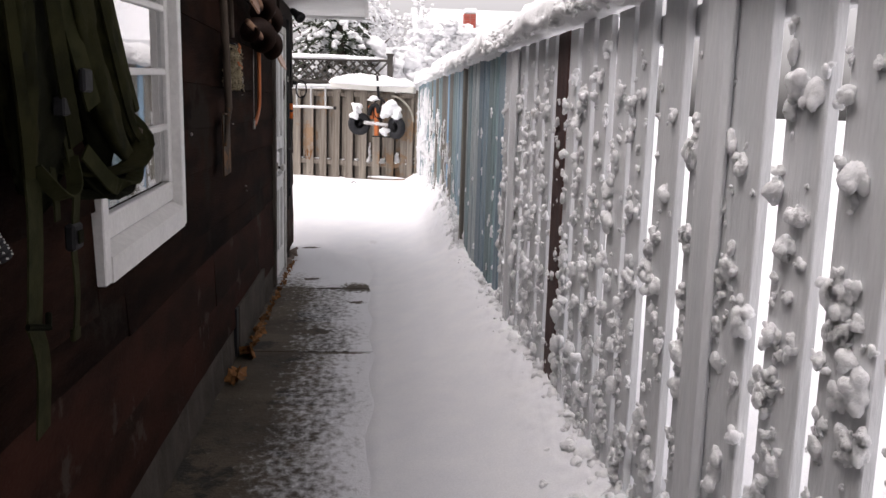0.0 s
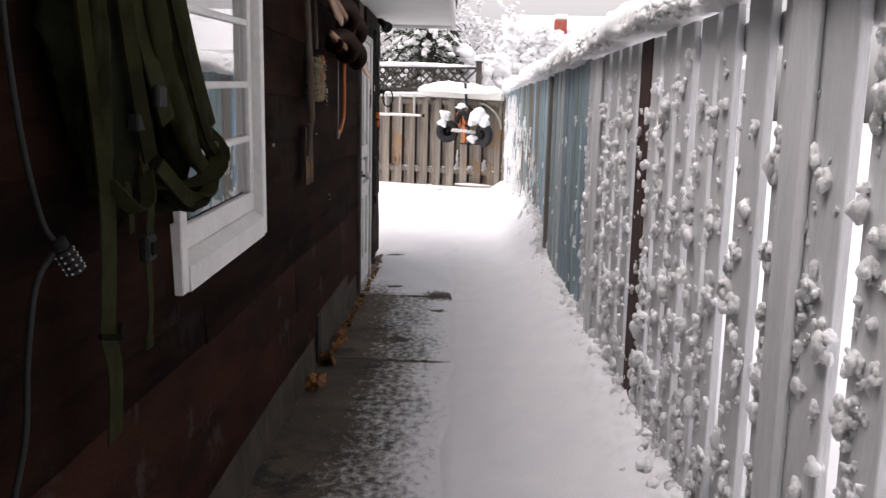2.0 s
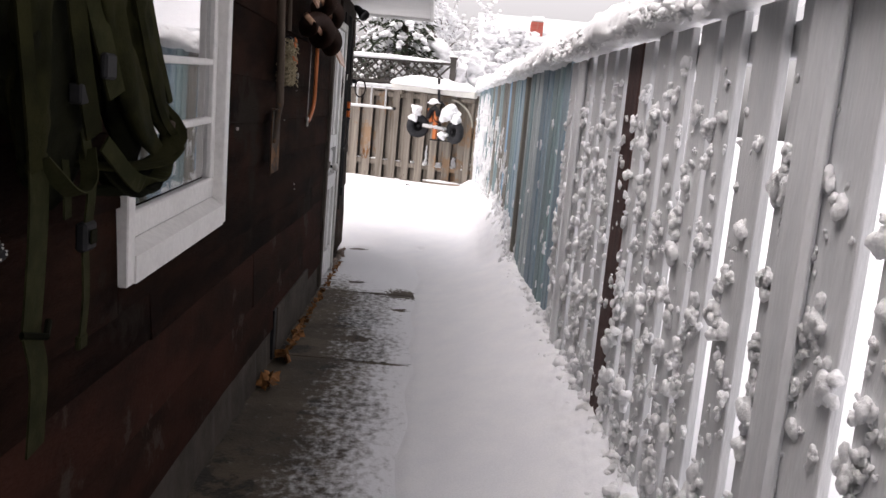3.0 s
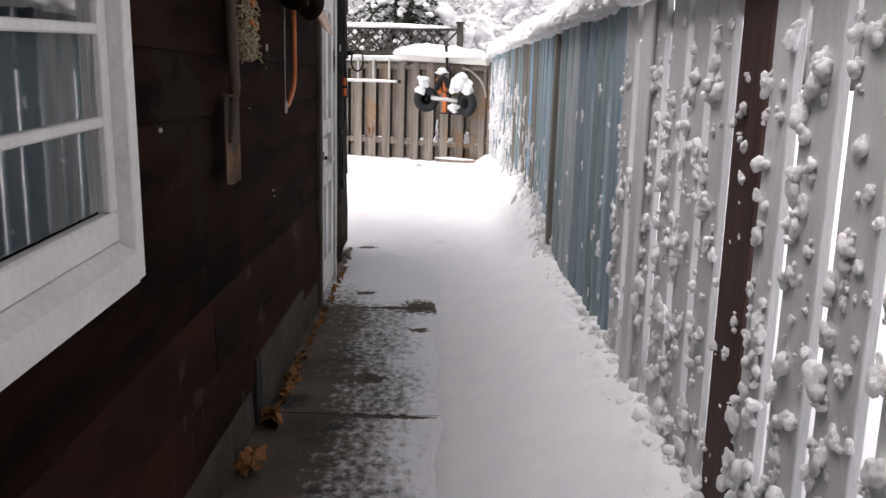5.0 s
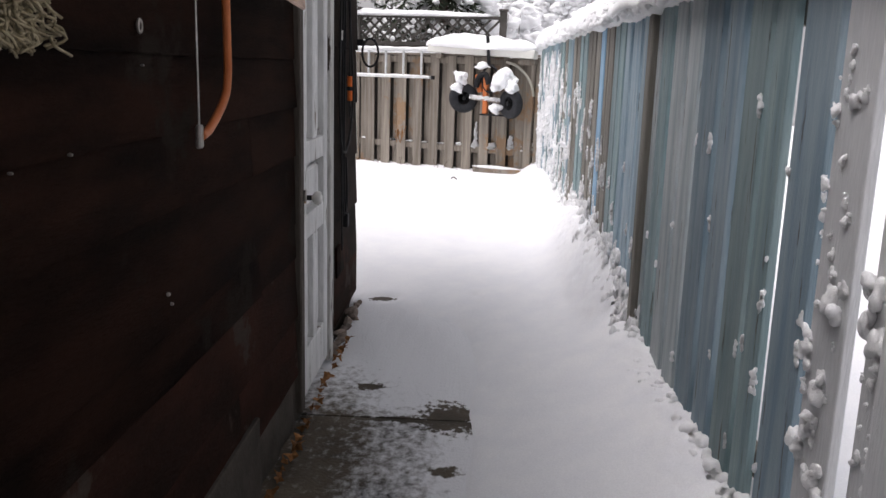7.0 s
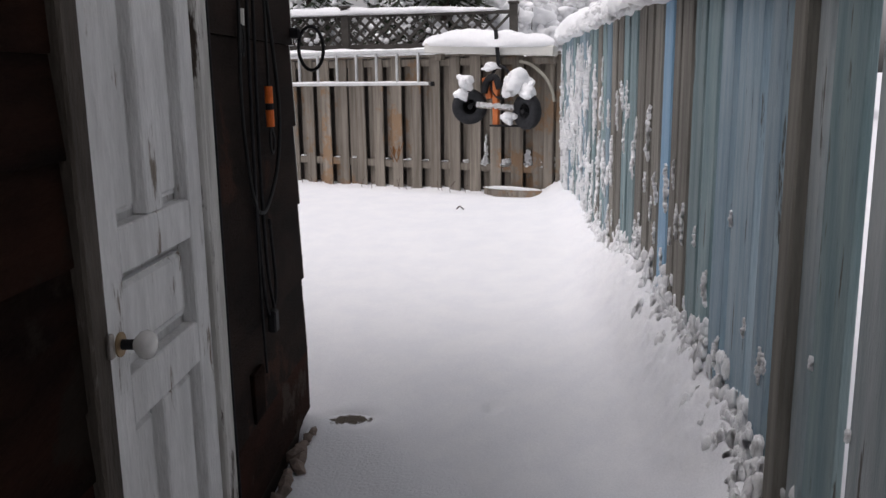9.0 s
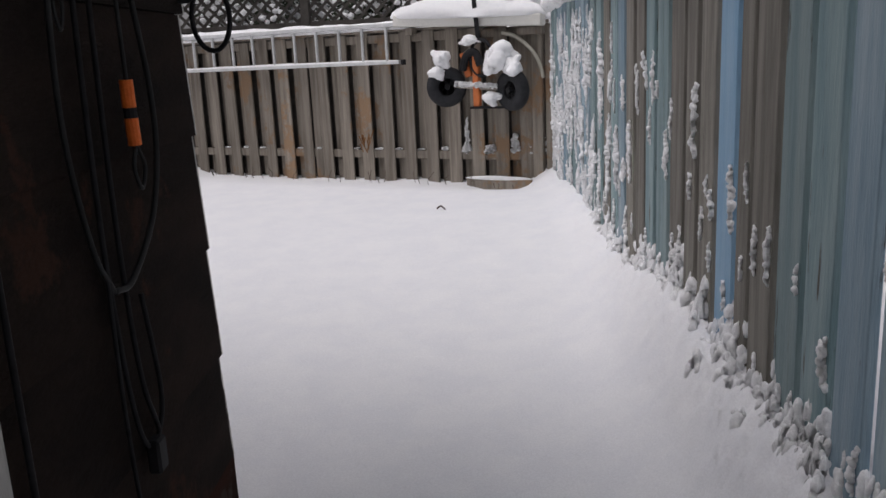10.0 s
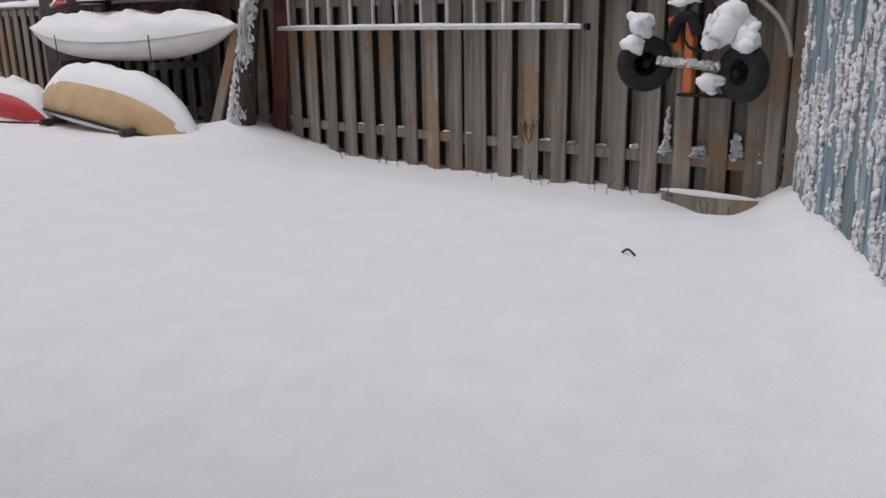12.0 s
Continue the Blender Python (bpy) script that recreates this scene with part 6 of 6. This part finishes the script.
def build_trunk():
    """A snow-plastered leaning trunk and boards stacked behind it."""
    t = thing("tree_trunk", "dark leaning tree trunk plastered with snow", "tree")
    A, B = Vector((-4.27, 14.65, 0.25)), Vector((-3.80, 14.90, 3.4))
    path = [A.lerp(B, k / 12) + Vector((0.02 * math.sin(k), 0.02 * math.cos(k * 1.3), 0)) for k in range(13)]
    part("trunk", tube_bm(path, lambda u: 0.120 - 0.04 * u + 0.04 * (1 - u) ** 8, 16), BARK, t, smooth=True)
    part("limb", tube_bm(smooth_path([B - Vector((0, 0, 0.3)), B + Vector((0.5, 0.1, 0.6)), B + Vector((0.9, 0.2, 1.6))]), lambda u: 0.06 * (1 - u) + 0.012, 8), BARK, t, smooth=True)
    part("limb", tube_bm(smooth_path([B - Vector((0, 0, 0.1)), B + Vector((-0.4, 0.1, 0.8)), B + Vector((-0.5, 0.2, 2.0))]), lambda u: 0.06 * (1 - u) + 0.012, 8), BARK, t, smooth=True)
    c = Clots(5)
    r = c.r
    for i in range(950):
        u = r.rand()
        p = A.lerp(B, u * 0.6)
        a = r.normal(-1.8, 0.52)
        rad = 0.115 - 0.024 * u + 0.04 * (1 - 0.6 * u) ** 8
        s = r.uniform(0.014, 0.042)
        c.lobed(p + Vector((rad * math.cos(a), rad * math.sin(a), 0)), (s * 0.8, s * 0.8, s * 1.7), 0)
    tagged(c.make("trunk_snow", SNOW_ROUGH), "snow plastered on one side of the trunk", "snow", kind="stuff")
    for i in range(4):
        b = box(-0.06, 0.06, -0.012, 0.012, 0, 1.25 - 0.16 * i, 0.003)
        ob = part("leaning_board", b, LATTICE if i % 2 else WEATHERED)
        ob.matrix_basis = pose(-4.62 + 0.10 * i, 14.70 + 0.06 * i, 0.22, -6, 18 - 3 * i, -20)
        tagged(ob, "old grey board leaning beside the trunk", "board", "boards leaning by the trunk")
    bd = part("leaning_board", box(-0.09, 0.09, -0.015, 0.015, 0, 2.6, 0.004), PLANK_BROWN)
    bd.matrix_basis = pose(-3.95, 14.95, 0.25, -3, 3, -20)
    tagged(bd, "dark red-brown board standing beside the trunk", "board", "boards leaning by the trunk")


build_trunk()


def build_twigs():
    tw = part("twig", tube_bm(smooth_path([(-0.30, 10.94, 0.308), (-0.27, 10.90, 0.334), (-0.235, 10.87, 0.312)]), 0.006, 6), BARK)
    tagged(tw, "short dark twig poking out of the snow", "twig")
    r = random.Random(2)
    c = Clots(41)
    for i in range(26):
        x = -3.2 + 3.6 * r.random()
        y = far_y(x) - 0.10 - 0.15 * r.random()
        z = float(snow_height(np.array(x), np.array(y)))
        bm = tube_bm(smooth_path([(x, y, z - 0.02), (x + r.uniform(-.03, .03), y, z + 0.05), (x + r.uniform(-.06, .06), y - 0.02, z + r.uniform(0.06, 0.14))], 4), 0.003, 5)
        ob = part("dry_stalk", bm, BARK)
        tagged(ob, "thin dry weed stalk standing in the snow", "stalk", "weeds along the fence")
    for x, y, z, s in ((-3.93, 15.10, 0.40, 0.07), (-3.90, 15.08, 0.31, 0.10)):
        c.ball((x, y, z), (s, s, s * 0.9))
    tagged(c.make("snow_lump", SNOW_ROUGH), "small snow lump beside the fence", "snow")
    # a dead leafy weed tuft against the boards
    bm = bmesh.new()
    for i in range(14):
        x, z = -1.12 + r.uniform(-0.05, 0.05), 0.52 + r.uniform(0, 0.16)
        y = far_y(x) - 0.10
        tube_bm([(x, y, z - 0.05), (x + r.uniform(-.04, .04), y - 0.03, z + 0.04)], 0.006, 5, bm)
    tagged(part("dead_weed", bm, LEAF), "dry brown weed tuft against the fence", "weed")


build_twigs()

# ---------------------------------------------------------------- beyond the fences


def build_lattice():
    """The neighbour's fence with a lattice top, behind the back fence."""
    f = thing("lattice_fence", "dark neighbour fence with lattice top and snow", "fence", kind="structure", at=pose(0.83, 15.55, 0, 0, 0, -8))
    x0, x1, z0, z1 = -9.0, -0.55, 1.95, 2.33
    bm = bmesh.new()
    n = 0
    x = x0 - 0.5
    while x < x1 + 0.1:
        for sgn, off in ((1, 0.0), (-1, 0.012)):
            a0, a1 = Vector((x, off, z0)), Vector((x + sgn * (z1 - z0), off, z1))
            if x0 - 0.1 < min(a0.x, a1.x) and max(a0.x, a1.x) < x1 + 0.02:
                d = (a1 - a0).normalized()
                s = Vector((-d.z, 0, d.x)) * 0.019
                vs = [bm.verts.new(p) for p in (a0 + s, a0 - s, a1 - s, a1 + s)]
                vb = [bm.verts.new(v.co + Vector((0, 0.009, 0))) for v in vs]
                bm.faces.new(vs)
                bm.faces.new(vb[::-1])
                for k in range(4):
                    bm.faces.new((vs[k], vb[k], vb[(k + 1) % 4], vs[(k + 1) % 4]))
        x += 0.165
    bmesh.ops.recalc_face_normals(bm, faces=bm.faces)
    part("lattice", bm, LATTICE, f)
    part("top_rail", box(x0, x1, -0.03, 0.04, z1, z1 + 0.05, 0.004), LATTICE, f)
    part("mid_rail", box(x0, x1, -0.03, 0.04, z0 - 0.06, z0, 0.004), LATTICE, f)
    part("lower_boards", box(x0, x1, 0.0, 0.025, 0.1, z0 - 0.06, 0.003), LATTICE, f)
    for x in (-0.55, -3.0, -5.4, -7.8):
        p = part("fence_post", box(x, x + 0.11, -0.06, 0.05, 0.1, z1 + 0.13, 0.006), LATTICE, f)
        part("post_cap", box(x - 0.02, x + 0.13, -0.08, 0.07, z1 + 0.131, z1 + 0.165, 0.006), LATTICE, p)
    snow_pillow("lattice_snow", [(x0 + (x1 - x0) * i / 80, 0.0, z1 + 0.045) for i in range(80)], 0.10, 0.11, "snow along the lattice fence top", 21.0, pose(0.83, 15.55, 0, 0, 0, -8))
    c = Clots(61)
    r = c.r
    for i in range(60):
        x = r.uniform(x0, x1)
        z = z0 + r.beta(1, 2) * 0.4
        s = r.uniform(0.02, 0.05)
        c.ball(pose(0.83, 15.55, 0, 0, 0, -8) @ Vector((x, -0.01, z)), (s, s, s), False)
    tagged(c.make("lattice_clots", SNOW_ROUGH), "snow clots caught in the lattice", "snow", kind="stuff")


build_lattice()


def conifer(name, x, y, h, spread_r, seed, label, dense=1.0, base=0.6):
    """Trunk, drooping boughs and their load of snow."""
    t = thing(name, label, "tree")
    r = np.random.RandomState(seed)
    part("trunk", tube_bm([(x, y, 0.1), (x + 0.05, y, h * 0.5), (x, y, h)], lambda u: 0.16 * (1 - u) + 0.015, 10), BARK, t, smooth=True)
    nv, nf, n = [], [], 0
    snow = Clots(seed + 1)
    k = int(105 * dense)
    for i in range(k):
        z = base + (h - base) * (i + r.rand()) / k
        reach = spread_r * (1 - 0.85 * (z - base) / (h - base)) * r.uniform(0.65, 1.1)
        a = r.uniform(0, 2 * math.pi)
        dx, dy = math.cos(a), math.sin(a)
        steps = max(4, int(reach / 0.14))
        loaded = r.rand() < 0.72
        for q in range(steps):
            u = (q + 1) / steps
            px, py = x + dx * reach * u, y + dy * reach * u
            pz = z - 0.55 * reach * u * u
            wdt = 0.20 * (1.15 - u * 0.6)
            # needle sprays: slim blades fanned round the bough
            for b in range(7):
                ang = r.uniform(-1.9, 1.9)
                ln = r.uniform(0.10, 0.26)
                ex = px + ln * (dx * math.cos(ang) - dy * math.sin(ang))
                ey = py + ln * (dy * math.cos(ang) + dx * math.sin(ang))
                ez = pz - ln * r.uniform(0.2, 0.8)
                w = r.uniform(0.012, 0.03)
                sx, sy = -(ey - py) / ln * w, (ex - px) / ln * w
                nv += [(px + sx, py + sy, pz), (px - sx, py - sy, pz), (ex, ey, ez), ((px + ex) / 2, (py + ey) / 2, (pz + ez) / 2 - 0.03)]
                nf += [(n, n + 1, n + 2), (n, n + 3, n + 2), (n + 1, n + 2, n + 3)]
                n += 4
            if loaded and u > 0.25:
                for b in range(2):
                    o = r.uniform(-0.05, 0.05, 3)
                    s = r.uniform(0.10, 0.17) * (1.2 - 0.6 * u)
                    snow.lobed((px + o[0], py + o[1], pz + 0.03 + o[2]), (s, s, s * 0.8), 0)
    mesh_arrays("crown", nv, nf, NEEDLE, t, smooth=False)
    s = tagged(snow.make("bough_snow", SNOW_ROUGH, t), kind="stuff")
    s["label"] = "white snow lying on the boughs"


conifer("conifer", -1.25, 18.2, 4.6, 1.6, 3, "dark green conifer with snow-laden drooping boughs", 1.3)
conifer("conifer", -0.75, 17.1, 4.4, 1.6, 33, "dark green conifer with snow-laden drooping boughs", 1.1, 1.2)
conifer("conifer", -3.2, 18.8, 6.0, 2.0, 13, "dark green conifer with snow-laden drooping boughs", 1.2)
conifer("conifer", -8.0, 19.5, 6.5, 2.4, 23, "dark green conifer with snow-laden drooping boughs", 1.0)


def bare_tree(x, y, h, seed, label, snow_amount=1.0, spread_k=0.45):
    """A leafless tree, every twig carrying snow."""
    t = thing("snowy_tree", label, "tree", group="snow-laden trees beyond the fence")
    r = random.Random(seed)
    bm = bmesh.new()
    c = Clots(seed)

    def limb(p, d, ln, rad, depth):
        q = p
        pts = [p]
        for k in range(4):
            d2 = (d + Vector((r.uniform(-.25, .25), r.uniform(-.25, .25), r.uniform(-.05, .2)))).normalized()
            q = q + d2 * ln / 4
            pts.append(q)
        tube_bm(pts, lambda u: rad * (1 - 0.5 * u), 6 if depth < 2 else 4, bm)
        if depth > 0:
            for k in range(1 + int(ln / 0.09)):
                u = r.random()
                i = min(3, int(u * 4))
                w = pts[i].lerp(pts[i + 1], u * 4 - i)
                s = r.uniform(0.03, 0.10) * snow_amount
                c.ball(w + Vector((0, 0, rad)), (s * 1.3, s * 1.3, s * 0.75), False, 0.35)
        if depth < 4:
            for k in range(3 if depth else 6):
                u = r.uniform(0.35, 1.0)
                i = min(3, int(u * 4))
                w = pts[i].lerp(pts[i + 1], u * 4 - i)
                nd = (d * 0.5 + Vector((r.uniform(-1, 1), r.uniform(-1, 1), r.uniform(0.0, 0.8))) * spread_k * 2).normalized()
                limb(w, nd, ln * r.uniform(0.5, 0.72), rad * 0.5, depth + 1)

    limb(Vector((x, y, 0.1)), Vector((0, 0, 1)), h * 0.5, 0.10, 0)
    part("branch", bm, BARK, t)
    s = c.make("branch_snow", SNOW_ROUGH, t)
    s["label"] = "white snow lying on the branches"


bare_tree(0.25, 18.6, 3.0, 5, "leafless bush bowed under white snow", 1.6, 0.6)
bare_tree(2.3, 22.5, 4.4, 16, "leafless bush bowed under white snow", 1.3, 0.6)
bare_tree(1.3, 21.0, 3.2, 6, "leafless bush bowed under white snow", 1.6, 0.6)
bare_tree(0.9, 29.5, 7.0, 7, "tall bare tree with snow on every twig", 0.8, 0.5)
bare_tree(-2.0, 28.0, 7.5, 8, "tall bare tree with snow on every twig", 0.8, 0.5)
bare_tree(5.0, 2.0, 4.5, 9, "bare snowy tree on the neighbour's side", 0.9, 0.5)
bare_tree(6.5, 6.0, 5.0, 10, "bare snowy tree on the neighbour's side", 0.9, 0.5)


def build_far_house():
    h = thing("neighbour_house", "snow-roofed neighbour house with red brick chimney", "house")
    x0, x1, y0, y1 = 1.6, 9.0, 25.0, 32.0
    part("house_wall", box(x0, x1, y0, y1, 0.1, 3.0), HOUSE_WALL, h)
    bm = bmesh.new()
    pr = ((y0 - 0.4, 2.95), ((y0 + y1) / 2, 4.5), (y1 + 0.4, 2.95), (y1 + 0.4, 3.2), ((y0 + y1) / 2, 4.85), (y0 - 0.4, 3.20))
    a = [bm.verts.new((x0 - 0.3, y, z)) for y, z in pr]
    b = [bm.verts.new((x1 + 0.3, y, z)) for y, z in pr]
    for k in range(6):
        bm.faces.new((a[k], a[(k + 1) % 6], b[(k + 1) % 6], b[k]))
    bm.faces.new((a[0], a[5], a[4], a[1]))
    bm.faces.new((a[1], a[4], a[3], a[2]))
    bm.faces.new((b[1], b[4], b[5], b[0]))
    bm.faces.new((b[2], b[3], b[4], b[1]))
    bmesh.ops.recalc_face_normals(bm, faces=bm.faces)
    rf = part("roof", bm, SNOW, h, "thick white snow on the roof")
    cx, cy = 3.17, 26.85
    ch = part("chimney", box(cx - 0.19, cx + 0.19, cy - 0.19, cy + 0.19, 3.0, 4.55, 0.01), MORTAR, rf, "red brick chimney")
    me = mesh_of("brick", box(-0.091, 0.091, -0.010, 0.010, -0.031, 0.031, 0.004), BRICK)
    z, k = 3.5, 0
    while z < 4.53:
        for i in range(2):
            off = -0.095 + 0.19 * i
            for m in (pose(cx + off, cy - 0.192, z), pose(cx - 0.192, cy + off, z, 0, 0, 90)):
                piece("brick", me, ch, m)
        z += 0.07
        k += 1
    part("chimney_snow", box(cx - 0.22, cx + 0.22, cy - 0.22, cy + 0.22, 4.551, 4.70, 0.05), SNOW, ch)


build_far_house()


def build_buried_shrub(x0, x1, y, top, seed):
    """A broad shrub weighed down under snow, a few dark twigs showing."""
    t = thing("buried_shrub", "broad shrub weighed down under heaped snow", "shrub", group="shrubs beyond the fence corner")
    c = Clots(seed)
    r = c.r
    for i in range(150):
        u = r.rand()
        h = top * (1 - 0.25 * u) * (0.93 + 0.12 * math.sin(u * 11 + seed))
        k = r.uniform(0.10, 0.26)
        c.lobed((x0 + (x1 - x0) * u, y + r.uniform(-0.5, 0.5), 0.9 + (h - 0.9) * r.beta(2.0, 0.9) - k), (k * 1.25, k, k * 0.8), 1)
    s2 = c.make("shrub_snow", SNOW_ROUGH, t)
    s2["label"] = "heaped white snow"
    for i in range(9):
        x = x0 + (x1 - x0) * r.rand()
        q = (x + r.uniform(-0.3, 0.3), y - 0.45 + r.uniform(-0.2, 0.2), r.uniform(1.2, 0.8 * top))
        part("twig", tube_bm([(x, y, 0.2), ((x + q[0]) / 2, y - 0.2, q[2] * 0.6), q], lambda u: 0.016 * (1 - 0.7 * u), 5), BARK, t)


build_buried_shrub(-0.1, 1.5, 17.4, 3.15, 71)
build_buried_shrub(0.9, 3.0, 18.8, 3.05, 72)
build_buried_shrub(0.3, 1.0, 15.1, 1.95, 73)
